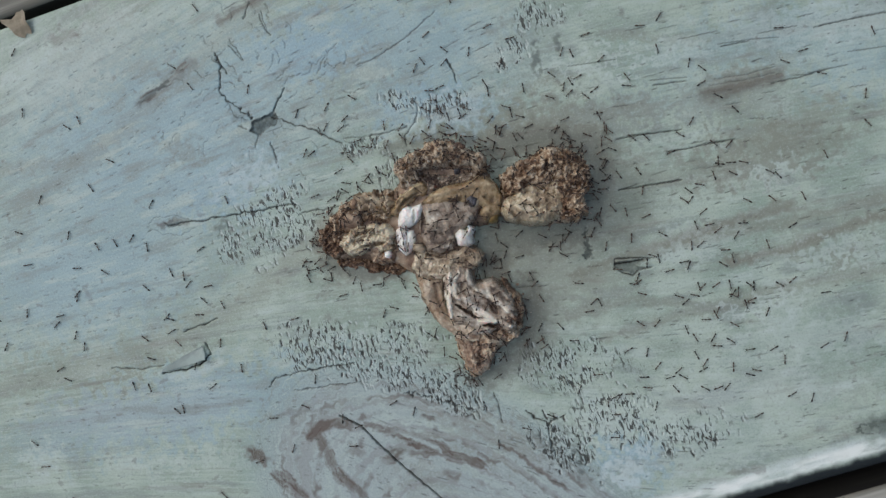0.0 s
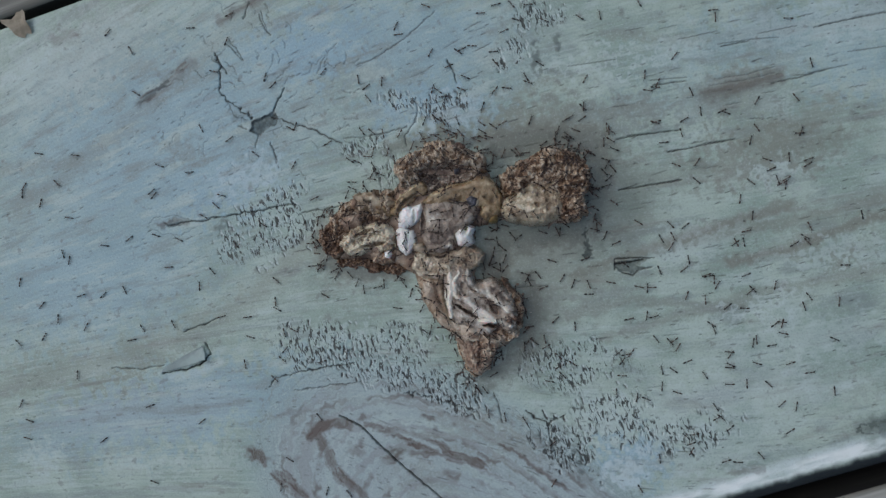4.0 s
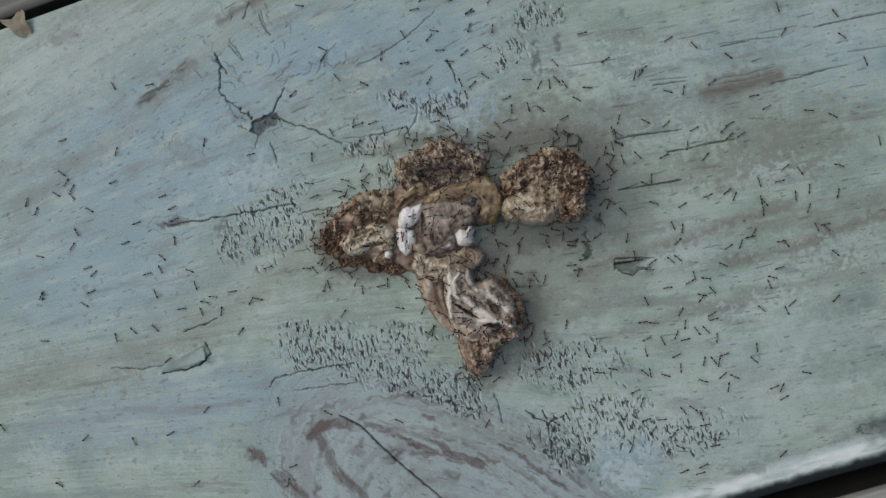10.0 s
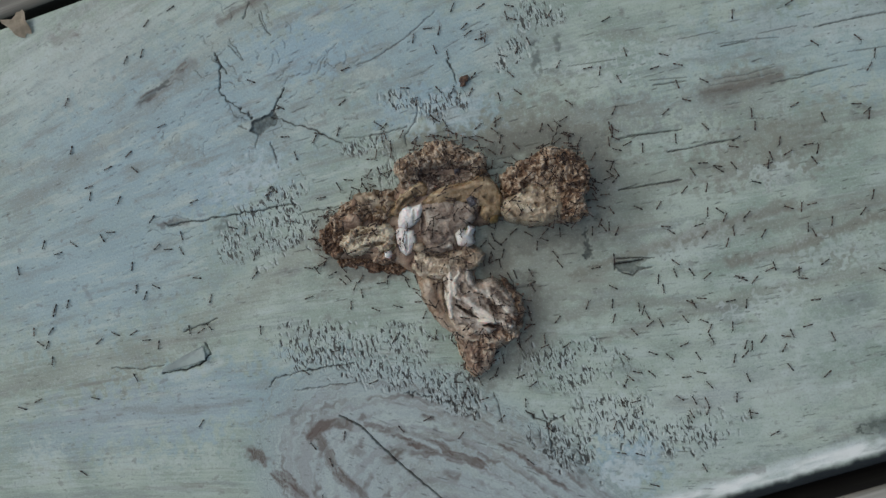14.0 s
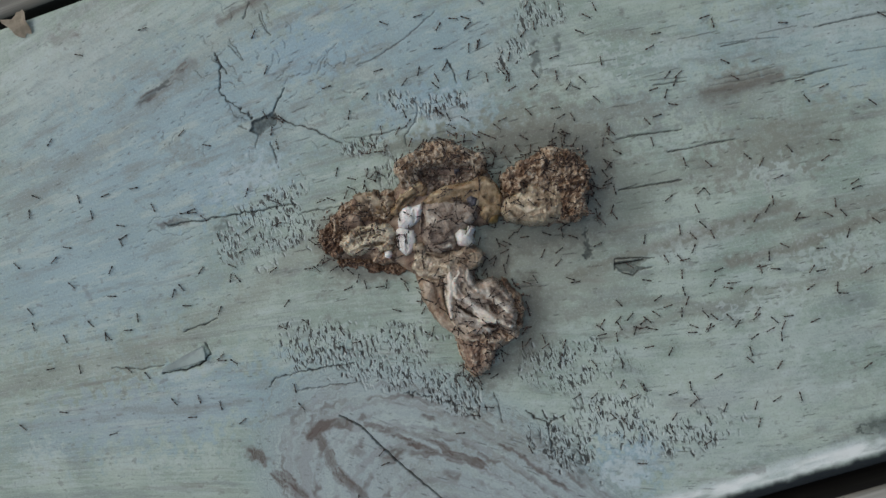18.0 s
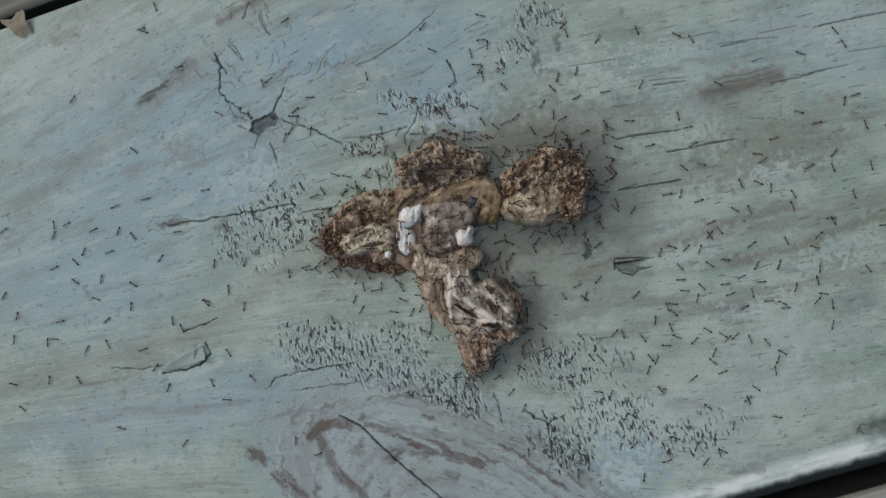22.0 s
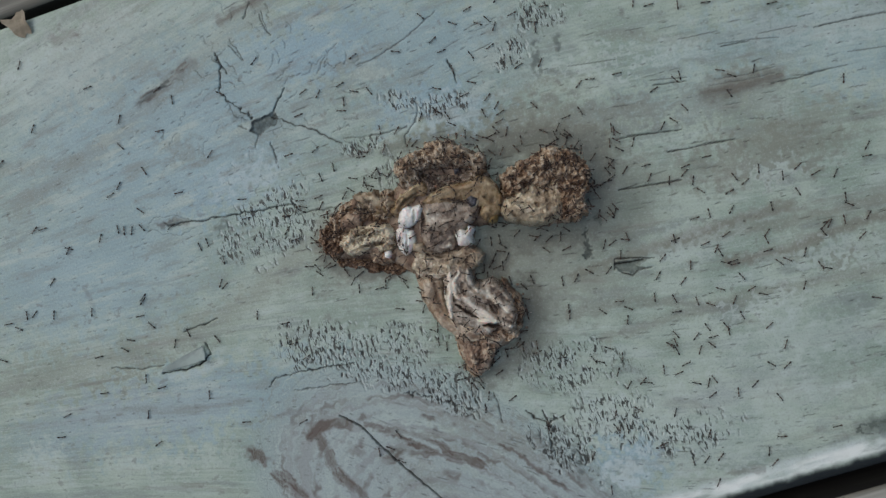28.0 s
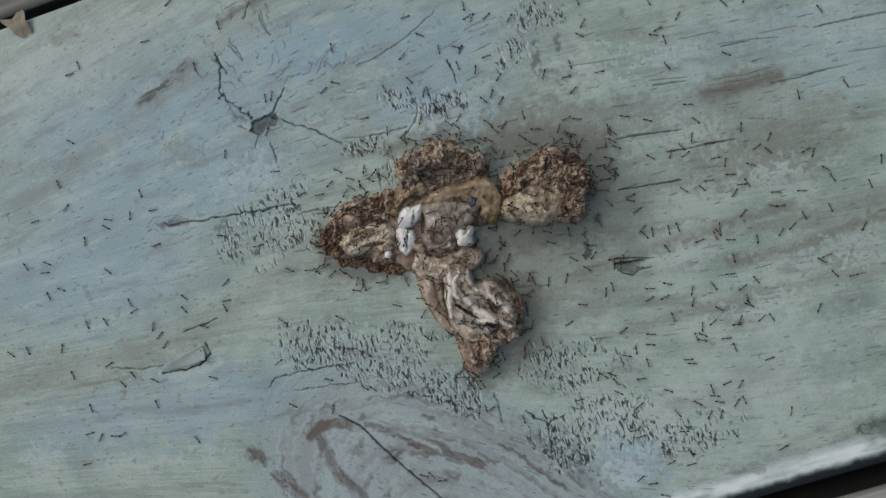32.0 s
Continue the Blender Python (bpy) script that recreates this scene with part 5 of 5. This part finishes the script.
       [([(-7.4, 10.7), (-5.1, 12.6), (-2.2, 13.5), (0.5, 13.5)], 0.8, 0.9, 0.15), ([(-6.1, 10.1), (-3.6, 11.4), (-0.9, 12.2)], 0.7, -0.7, -0.3)], ([(-7.8, 10.2), (-4.0, 12.5), (1.0, 13.3)], 1.2, 0.2))
sculpt("fat_lump", [(-6.7, 8.1), (-5.9, 9.5), (-4.9, 10.3), (-3.9, 10.4), (-3.2, 9.8), (-2.1, 9.9), (-1.0, 10.1), (-1.1, 8.9), (-1.9, 7.5), (-2.9, 6.7), (-3.9, 6.2), (-5.5, 6.1), (-6.8, 6.7)], 5.4, 2.6, FAT, "white-lilac lump of fat", 391, [([(-2.9, 9.3), (-3.6, 6.8)], 0.6, -1.0, -0.2)], ragged=0.5, tone=0.22)
sculpt("fat_lump", [(-7.7, 6.5), (-6.7, 6.9), (-5.8, 6.6), (-5.2, 5.5), (-4.4, 5.4), (-4.2, 4.7), (-4.2, 3.5), (-5.0, 2.0), (-6.0, 1.3), (-7.1, 1.0), (-7.9, 1.9), (-8.1, 3.3), (-8.2, 5.0)], 5.3, 2.6, FAT, "white-lilac lump of fat", 397, [([(-5.7, 4.9), (-6.7, 1.7)], 0.5, -0.9, -0.2)], ragged=0.5, tone=0.22)
sculpt("fat_lump", [(-5.0, 2.8), (-3.3, 2.5), (-2.6, 1.0), (-3.7, 0.4), (-5.3, 1.3)], 5.0, 0.9, BEIGE, "small cream lump of fat", 401, ragged=0.8)
sculpt("fat_lump", [(3.6, 2.5), (4.9, 2.9), (5.9, 2.2), (6.7, 3.2), (7.8, 2.2), (6.8, 1.0), (6.6, -0.8), (5.1, -1.3), (3.5, -0.3)], 5.7, 1.6, FAT, "flat white chip of fat", 405, ragged=0.4, tone=0.22)
sculpt("fat_lump", [(-11.3, 3.1), (-10.1, 3.2), (-9.7, 2.1), (-10.5, 1.3), (-11.5, 1.7)], 4.4, 0.9, FAT, "small white lump of fat", 409, ragged=0.4, tone=0.22)

# the right arm: a smooth cut disc of flesh in a tall crust
sculpt("right_crust", [(15.0, 8.3), (16.2, 10.7), (18.4, 11.6), (20.9, 11.9), (23.2, 12.0), (25.3, 13.0), (28.0, 12.4), (29.8, 11.7), (31.7, 10.3), (32.7, 7.9), (33.0, 5.0), (31.6, 2.5), (29.8, 1.3), (29.8, -1.0), (28.4, -3.0), (26.0, -2.6), (23.9, -0.8), (24.2, 3.7), (24.3, 5.5), (21.8, 5.7), (20.4, 6.7), (17.7, 5.5), (15.9, 5.6)], 7.4, 1.9, CRUST, "brown crumbly crust", 421,
       [([(24.3, 10.9), (23.0, 8.0)], 1.1, 1.4, 0.4), ([(25.2, 10.4), (24.1, 8.4)], 0.7, -1.5, -0.4), ([(26.2, 12.0), (28.3, 10.5)], 1.2, 0.7, 0.28), ([(28.1, 2.5), (29.1, -1.0)], 1.2, 0.7, 0.3), ([(30.1, 9.5), (31.5, 6.7)], 1.2, -0.4, -0.2), ([(28.8, 6.1), (31.2, 5.6)], 0.9, 0.7, 0.2), ([(28.4, 4.4), (31.1, 3.3)], 1.1, -1.2, -0.3),
        ([(17.3, 10.1), (19.3, 10.7)], 1.0, 0.5, 0.1)], crumb=0.85, tone=0.05, size=1.6, ragged=1.9)
sculpt("right_flesh", [(13.5, 3.9), (15.1, 5.5), (17.5, 6.5), (19.6, 8.0), (21.4, 8.2), (22.8, 7.0), (25.3, 7.5), (27.2, 6.7), (27.0, 4.0), (25.9, 0.7), (24.5, -1.2), (21.9, -1.6), (19.0, -1.2), (15.9, 0.2), (14.1, 1.8)], 7.2, 3.0, PALE, "pale rounded cut flesh", 441,
       [([(16.7, 3.7), (18.3, 2.2), (20.0, 1.9)], 1.1, 0.5, 0.25), ([(15.4, 2.9), (16.1, 1.7)], 0.7, -0.8, -0.3), ([(20.4, 3.0), (20.9, 2.1)], 0.7, -0.7, -0.3), ([(25.8, 6.4), (25.3, 3.4), (24.2, 1.4)], 1.2, 0.5, 0.15), ([(23.3, 5.8), (23.2, 3.5), (22.3, 1.2)], 1.0, -0.5, -0.18), ([(19.1, 6.6), (17.6, 5.3)], 0.9, 0.6, 0.2),
        ([(20.5, 7.0), (20.9, 4.8)], 1.2, 0.6, 0.12), ([(13.9, 2.3), (17.7, 0.0), (22.6, -1.1)], 0.7, 0.4, 0.1)],
       ([(14.0, 3.5), (19.9, 3.3), (26.8, 4.7)], 2.0, 0.16), crumb=0.2, ragged=0.6, size=1.6, tone=0.0)

# crumbs over the crusts and round the edge
CRUMBS = []
for k in range(7):
    bm = bmesh.new()
    bmesh.ops.create_icosphere(bm, subdivisions=1, radius=1.0)
    rnd = random.Random(k + 40)
    for v in bm.verts:
        v.co = Vector((v.co.x * rnd.uniform(0.4, 1.4), v.co.y * rnd.uniform(0.35, 1.2), v.co.z * rnd.uniform(0.2, 0.7)))
    me = bpy.data.meshes.new("crumb")
    bm.to_mesh(me)
    bm.free()
    me.materials.append(CRUMB)
    CRUMBS.append(me)
rnd = random.Random(12)
ZONES = ((5.4, 18.5, 9.10, 3.97, 5, 70), (24.8, 9.1, 8.40, 4.90, 0, 60), (28.5, 1.9, 4.20, 5.83, 0, 35), (-16.4, 10.3, 6.77, 6.07, 20, 70), (9.7, -15.7, 3.97, 5.83, 10, 35), (0.6, -23.3, 4.43, 3.97, 0, 30))
for cx, cy, rx, ry, turn, count in ZONES:
    for k in range(count):
        r, a = rnd.random() ** 0.45, rnd.random() * 2 * math.pi
        x, y = cx + r * rx * math.cos(a), cy + r * ry * math.sin(a)
        ob = new("crumb", rnd.choice(CRUMBS))
        ob.parent = scrap
        s = rnd.uniform(0.15, 0.42) * MM
        ob.matrix_basis = pose(x * MM, y * MM, (food_height(x, y) + 0.05) * MM, rnd.uniform(-60, 60), rnd.uniform(-60, 60), rnd.uniform(0, 360)) @ Matrix.Diagonal((s, s, s, 1))


# ---- small things on the board ----
def build_leaf():
    leaf = new("dry_leaf_scrap")
    leaf.matrix_basis = Matrix.Translation((LEAF_X * MM, LEAF_Y * MM, 0.15 * MM))
    bm = bmesh.new()
    rows = []
    for j in range(7):
        t = j / 6
        half = (2.7 * (1 - t) ** 0.8 + 1.25 * t) * (1 + 0.10 * math.sin(9 * t))
        line = []
        for i in range(7):
            u = i / 6 * 2 - 1
            x, y = u * half, 2.3 - 4.8 * t + 0.35 * math.sin(5 * u)
            z = 1.1 * (1 - t) * u * u + 0.35 * math.sin(4 * t) + 0.25 * noise.noise(Vector((x, y, 3)))
            line.append(bm.verts.new((x * MM, y * MM, (z + 0.3) * MM)))
        rows.append(line)
    for a, b in zip(rows, rows[1:]):
        for i in range(6):
            bm.faces.new((a[i], b[i], b[i + 1], a[i + 1]))
    bmesh.ops.solidify(bm, geom=bm.faces[:], thickness=0.12 * MM)
    bmesh.ops.rotate(bm, verts=bm.verts, cent=(0, 0, 0), matrix=Matrix.Rotation(radians(12), 3, 'Z'))
    part("blade", bm, LEAF, leaf)
    return tagged(leaf, "curled tan scrap of dry leaf at the board's edge", "dry leaf")


LEAF_X, LEAF_Y = -71.6, 72.9
build_leaf()


def build_flake():
    """A loose tongue of paint, lifted along its broken edge."""
    bm = bmesh.new()
    rows = []
    a, b = Vector((-65.3, -6.5, 0)), Vector((-54.8, -6.8, 0))
    side = Vector((-(b - a).y, (b - a).x, 0)).normalized()
    for i in range(15):
        t = i / 14
        mid = a.lerp(b, t)
        line = []
        for j in range(6):
            v = j / 5
            wide = 0.3 + 2.7 * t ** 0.7
            q = mid + side * (v * wide - 0.25 + 0.25 * noise.noise(Vector((6 * t, 0, 1))))
            lift = (0.03 + 1.1 * t ** 2) * (1 - v) ** 1.6 + 0.2 * t ** 8
            line.append(bm.verts.new((q.x * MM, q.y * MM, (lift + 0.06) * MM)))
        rows.append(line)
    for p, q in zip(rows, rows[1:]):
        for j in range(5):
            bm.faces.new((p[j], q[j], q[j + 1], p[j + 1]))
    bmesh.ops.solidify(bm, geom=bm.faces[:], thickness=0.15 * MM)
    return part("paint_flake", bm, FLAKE, board, "lifted flake of blue-green paint")


build_flake()


# ---- ants ----
def ellipsoid(cx, cy, cz, rx, ry, rz, sub=2):
    bm = bmesh.new()
    bmesh.ops.create_icosphere(bm, subdivisions=sub, radius=1.0)
    bm.transform(Matrix.Translation((cx * ANT_MM, cy * ANT_MM, cz * ANT_MM)) @ Matrix.Diagonal((rx * ANT_MM, ry * ANT_MM, rz * ANT_MM, 1)))
    return bm


def thin_tube(bm, pts, radius):
    rings = []
    for k, p in enumerate(pts):
        p = Vector(p) * ANT_MM
        d = (Vector(pts[min(k + 1, len(pts) - 1)]) - Vector(pts[max(k - 1, 0)])).normalized()
        u = d.orthogonal().normalized()
        v = d.cross(u)
        r = radius * ANT_MM * (1 - 0.5 * k / (len(pts) - 1))
        rings.append([bm.verts.new(p + r * (math.cos(a) * u + math.sin(a) * v)) for a in (0, 2.09, 4.19)])
    for a, b in zip(rings, rings[1:]):
        for k in range(3):
            bm.faces.new((a[k], a[(k + 1) % 3], b[(k + 1) % 3], b[k]))
    bm.faces.new(rings[-1])
    bm.faces.new(rings[0][::-1])


def build_ant():
    ant = tagged(new("ant"), "tiny dark brown ant walking on the board or the meat", "ant", "ants at the meat scrap")
    ant.empty_display_size = 0.001
    head = ellipsoid(0.86, 0, 0.26, 0.22, 0.155, 0.15)
    for s in (-1, 1):
        thin_tube(head, [(1.0, 0.08 * s, 0.32), (1.18, 0.3 * s, 0.38), (1.5, 0.34 * s, 0.22)], 0.028)
    part("head", head, ANT, ant)
    thorax = ellipsoid(0.25, 0, 0.27, 0.40, 0.105, 0.14)
    node = ellipsoid(-0.24, 0, 0.26, 0.1, 0.08, 0.14, 1)
    me = bpy.data.meshes.new("node")
    node.to_mesh(me)
    node.free()
    thorax.from_mesh(me)
    bpy.data.meshes.remove(me)
    part("thorax", thorax, ANTWAIST, ant)
    part("abdomen", ellipsoid(-0.74, 0, 0.25, 0.40, 0.175, 0.19), ANT, ant)
    for s in (-1, 1):
        for x0, x1 in ((0.45, 1.0), (0.25, 0.2), (0.08, -0.75)):
            bm = bmesh.new()
            thin_tube(bm, [(x0, 0.1 * s, 0.24), ((x0 + x1) / 2, 0.42 * s, 0.34), (x1 * 0.9, 0.68 * s, 0.15), (x1, 0.8 * s, 0.0)], 0.022)
            part("leg", bm, ANTLEG, ant)
    return ant


# where ants keep: middle, spread, how many
HAUNTS = (((46.5, -9.3), 29.0, 22.0, 46), ((32.7, -35.5), 28.01, 12.84, 34), ((21.9, 24.5), 22.17, 9.34, 44), ((-26.7, 3.7), 15.17, 10.50, 24), ((-11.9, 26.0), 11.67, 8.17, 18),
          ((-71.8, 7.8), 23.34, 19.84, 22), ((-45.6, 47.2), 23.34, 12.84, 12), ((-33.8, -33.9), 28.01, 8.17, 10), ((70.6, 11.7), 18.67, 11.67, 14))
ON_MEAT = ((3.1, -15.5), 7.00, 8.17, 18), ((1.0, 4.7), 8.17, 8.17, 12), ((-14.7, 9.7), 6.42, 5.83, 10), ((23.6, 5.3), 8.17, 7.00, 12), ((5.1, 17.4), 8.17, 4.67, 10), ((21.9, -5.7), 10.50, 7.00, 12)
ROW = 0.4


def ant_rows(rnd, cx, cy, sx, sy, pace):
    """A wandering way over board and meat, drawn back to its haunt."""
    x, y = rnd.gauss(cx, sx * 0.8), rnd.gauss(cy, sy * 0.8)
    y = min(max(y, BOARD_LO + 6), BOARD_HI - 6)
    turn = rnd.uniform(-math.pi, math.pi)
    rows, t = [], 0.0
    while t < 32 + ROW:
        e = 0.5
        gx = (food_height(x + e, y) - food_height(x - e, y)) / (2 * e)
        gy = (food_height(x, y + e) - food_height(x, y - e)) / (2 * e)
        up = Vector((-max(-0.8, min(0.8, gx)), -max(-0.8, min(0.8, gy)), 1)).normalized()
        fwd = Vector((math.cos(turn), math.sin(turn), 0))
        fwd = (fwd - up * fwd.dot(up)).normalized()
        m = Matrix((fwd, up.cross(fwd), up)).transposed().to_4x4()
        m.translation = (x * MM, y * MM, (max(food_height(x, y), food_height(x + 0.4 * fwd.x, y + 0.4 * fwd.y) * 0.8) + 0.05) * MM)
        rows.append((min(t, 32), m))
        home = math.atan2(cy - y, cx - x)
        pull = math.hypot((cx - x) / sx, (cy - y) / sy)
        want = (home - turn + math.pi) % (2 * math.pi) - math.pi
        bend = rnd.gauss(0, 0.55) + max(0, min(1, (pull - 0.9))) * 0.6 * want
        ahead = pace * rnd.uniform(0.5, 1.3)
        bend = max(-1.0, min(1.0, bend))
        nx, ny = x + ahead * math.cos(turn + bend), y + ahead * math.sin(turn + bend)
        if not (BOARD_LO + 4 < ny < BOARD_HI - 4):
            bend = max(-1.0, min(1.0, want))
            nx, ny = x + 0.25 * math.cos(turn), y
        turn += bend
        x, y = nx, ny
        t += ROW
    return rows


def build_ants():
    rnd = random.Random(77)
    first, ways = build_ant(), []
    for places, pace in ((HAUNTS, 7.0), (ON_MEAT, 1.2)):
        for (cx, cy), sx, sy, count in places:
            for k in range(count):
                ob = first if not ways else copy_thing(first, Matrix())
                ways.append((ob, ant_rows(rnd, cx, cy, sx, sy, pace)))
    return ways


ANTS = build_ants()


def ant_shape(ob):
    """All of an ant's points, its faces and the material of each."""
    co, faces, mats = [], [], []
    for child in ob.children:
        base = len(co)
        co += [tuple(v.co) for v in child.data.vertices]
        faces += [tuple(base + k for k in f.vertices) for f in child.data.polygons]
        mats += [(ANT, ANTWAIST, ANTLEG).index(child.data.materials[0])] * len(child.data.polygons)
    return np.array(co), faces, mats


def ant_cluster(places, shape, parent):
    """A loose knot of ants as one piece; places are poses."""
    co, faces, mats = shape
    pts, fs, ms = [], [], []
    for m in places:
        base = sum(len(p) for p in pts)
        pts.append(co @ np.array(m.to_3x3()).T + np.array(m.translation))
        fs += [tuple(base + k for k in f) for f in faces]
        ms += mats
    me = bpy.data.meshes.new("ant_cluster")
    me.from_pydata(np.concatenate(pts).tolist(), [], fs)
    for mat in (ANT, ANTWAIST, ANTLEG):
        me.materials.append(mat)
    me.polygons.foreach_set("material_index", ms)
    me.polygons.foreach_set("use_smooth", [True] * len(ms))
    ob = new("ant_cluster", me)
    ob.parent = parent
    return ob


def build_swarm():
    """The ants past counting: knots that fidget on the meat, and bands that cross the board."""
    rnd = random.Random(31)
    swarm = tagged(new("ant_swarm"), "swarm of tiny dark ants feeding on the meat", "ants", kind="stuff")
    shape, moves = ant_shape(ANTS[0][0]), []
    spots = [(cx, cy, sx, sy) for (cx, cy), sx, sy, n in ON_MEAT[:5] for k in range(7)]
    spots += [(x, y, 3.0, 3.0) for x, y in ((37.2, 8.0), (33.8, -0.5), (26.9, 15.6), (19.9, 18.2), (-3.8, 24.0), (-24.6, 8.0), (-19.4, 0.8), (11.8, -22.5), (13.4, -4.2), (-1.0, -28.3), (-11.2, -2.5), (8.0, 22.5), (37.3, 12.8))]
    spots += [(x, y, 1.4, 1.4) for x, y in SCRAP[::2]]
    for cx, cy, sx, sy in spots:
        ox, oy = rnd.gauss(cx, sx * 0.55), rnd.gauss(cy, sy * 0.55)
        places = []
        for k in range(6):
            x, y = ox + rnd.gauss(0, 2.6), oy + rnd.gauss(0, 2.6)
            gx, gy = food_height(x + 0.6, y) - food_height(x - 0.6, y), food_height(x, y + 0.6) - food_height(x, y - 0.6)
            up = Vector((-max(-0.7, min(0.7, gx)), -max(-0.7, min(0.7, gy)), 1)).normalized()
            m = up.to_track_quat('Z', 'Y').to_matrix().to_4x4() @ Matrix.Rotation(rnd.uniform(0, 6.28), 4, 'Z')
            m.translation = ((x - ox) * MM, (y - oy) * MM, (food_height(x, y) + 0.2) * MM)
            places.append(m)
        ob = ant_cluster(places, shape, swarm)
        rows, t = [], 0.0
        while t < 32.4:
            rows.append((min(t, 32), pose((ox + rnd.gauss(0, 0.45)) * MM, (oy + rnd.gauss(0, 0.45)) * MM, 0.05 * MM, 0, 0, rnd.uniform(-9, 9))))
            t += 0.4
        moves.append((ob, rows))
    for cx, cy, reach, wander, count in ((57.5, -15.8, 21, 12, 5), (-69.1, 12.0, 22, 11, 3), (41.6, -37.1, 17, 10, 4), (15.3, 34.0, 13, 9, 2)):
        for k in range(count):
            places = []
            for q in range(8):
                r, a = reach * math.sqrt((q + rnd.random()) / 8), q * 2.4 + rnd.uniform(0, 0.9)
                places.append(pose(r * math.cos(a) * MM, r * math.sin(a) * MM, 0.05 * MM, 0, 0, rnd.uniform(0, 360)))
            ob = ant_cluster(places, shape, swarm)
            rows, t, x, y, turn = [], 0.0, rnd.gauss(cx, wander * 0.6), rnd.gauss(cy, wander * 0.6), rnd.uniform(0, 360)
            while t < 32.4:
                rows.append((min(t, 32), pose(x * MM, y * MM, 0, 0, 0, turn)))
                x, y = x + rnd.gauss(0, 5) + 0.35 * (cx - x), y + rnd.gauss(0, 4) + 0.35 * (cy - y)
                turn += rnd.gauss(0, 25)
                t += 0.4
            moves.append((ob, rows))
    return moves


SWARM = build_swarm()


# ---- the piece that is carried off ----
def build_carried():
    piece = tagged(new("meat_morsel"), "torn tan morsel of meat that ants carry away", "meat morsel")
    for k, (x, y, sx, sy, mat) in enumerate(((0, 1.6, 1.3, 1.5, PALE), (0.3, -0.2, 1.5, 1.5, PALE), (-0.9, -1.8, 0.9, 1.7, SKIN), (0.8, -2.4, 0.8, 1.5, PALE), (-0.6, 2.8, 0.9, 0.7, CRUST))):
        bm = bmesh.new()
        bmesh.ops.create_icosphere(bm, subdivisions=3, radius=1.0)
        for v in bm.verts:
            v.co *= 1 + 0.5 * noise.noise(v.co * 1.6 + Vector((k * 3, 1, 2))) + 0.4 * noise.noise(v.co * 4 + Vector((k, 5, 2)))
        bm.transform(Matrix.Translation((1.25 * x * MM, 1.2 * y * MM, 0.9 * MM)) @ Matrix.Diagonal((1.35 * sx * MM, 1.25 * sy * MM, 0.95 * MM, 1)))
        tints = [0.42 + 0.7 * noise.noise(v.co * 900) for v in bm.verts]
        lump_ob = part("morsel_lump", bm, mat, piece)
        lump_ob.data.attributes.new("tint", 'FLOAT', 'POINT').data.foreach_set("value", tints)
    return piece


morsel = build_carried()


def build_morsel(seed):
    piece = tagged(new("meat_crumb"), "small red-brown crumb of meat tugged along by ants", "meat crumb")
    for k in range(3):
        bm = bmesh.new()
        bmesh.ops.create_icosphere(bm, subdivisions=2, radius=1.0)
        for v in bm.verts:
            v.co *= 1 + 0.7 * noise.noise(v.co * 1.5 + Vector((k * 3, seed, 2)))
        bm.transform(Matrix.Translation(((k - 1) * 0.6 * MM, 0.5 * (k % 2) * MM, 0.55 * MM)) @ Matrix.Diagonal((0.8 * MM, 0.55 * MM, 0.5 * MM, 1)))
        part("crumb_lump", bm, CRUST, piece, smooth=False)
    return piece


crumb_a, crumb_b = build_morsel(1), build_morsel(7)


def motions():
    for ob, rows in ANTS + SWARM:
        walk(ob, rows)
    way = ((0, -10.8, 13.2, 2.6, 60), (29.8, -10.8, 13.2, 2.6, 60), (30.3, -11.4, 16.0, 2.2, 40), (30.6, -13.9, 19.1, 0.3, 10), (30.8, -22.4, 19.6, 0.1, -20), (31.0, -24.0, 18.7, 0.1, -35), (31.1, -26.6, 18.5, 0.1, -38),
           (31.2, -37.0, 12.0, 0.1, -20), (31.3, -47.3, 6.0, 0.1, -15), (31.4, -55.6, -0.7, 0.1, -8), (31.5, -58.1, -9.0, 0.1, 0), (31.6, -56.3, -23.6, 0.1, 20), (31.7, -56.4, -40.4, 0.1, 30), (32, -49.1, -49.4, 0.1, 40))
    walk(morsel, [(t, pose(x * MM, y * MM, z * MM, 0, 0, a)) for t, x, y, z, a in way])
    for ob, way in ((crumb_a, ((0, 9.6, 18.0, 6.0, 0), (10.6, 9.6, 18.0, 6.0, 0), (11.3, 12.2, 22.4, 0.1, 30), (11.8, 16.1, 27.9, 0.1, 50), (12.4, 15.7, 29.1, 0.1, 80), (13.4, 15.5, 27.7, 0.1, 60), (14.5, 14.2, 38.1, 0.1, 30), (16, 16.1, 55.6, 0.1, 20), (32, 16.1, 55.6, 0.1, 20))),
                    (crumb_b, ((0, 9.2, -17.4, 5.0, 0), (14.6, 9.2, -17.4, 5.0, 0), (15.2, 17.1, -24.7, 0.1, 30), (16.3, 46.6, -50.3, 0.1, 60), (17.45, 47.1, -50.9, 0.1, 110), (17.6, 52.7, -52.7, 0.1, 90), (17.9, 78.0, -56.0, 0.1, 60), (18.2, 90.0, -56.1, 0.1, 50), (32, 90.0, -56.1, 0.1, 50)))):
        walk(ob, [(t, pose(x * MM, y * MM, z * MM, 0, 0, a)) for t, x, y, z, a in way])


motions()
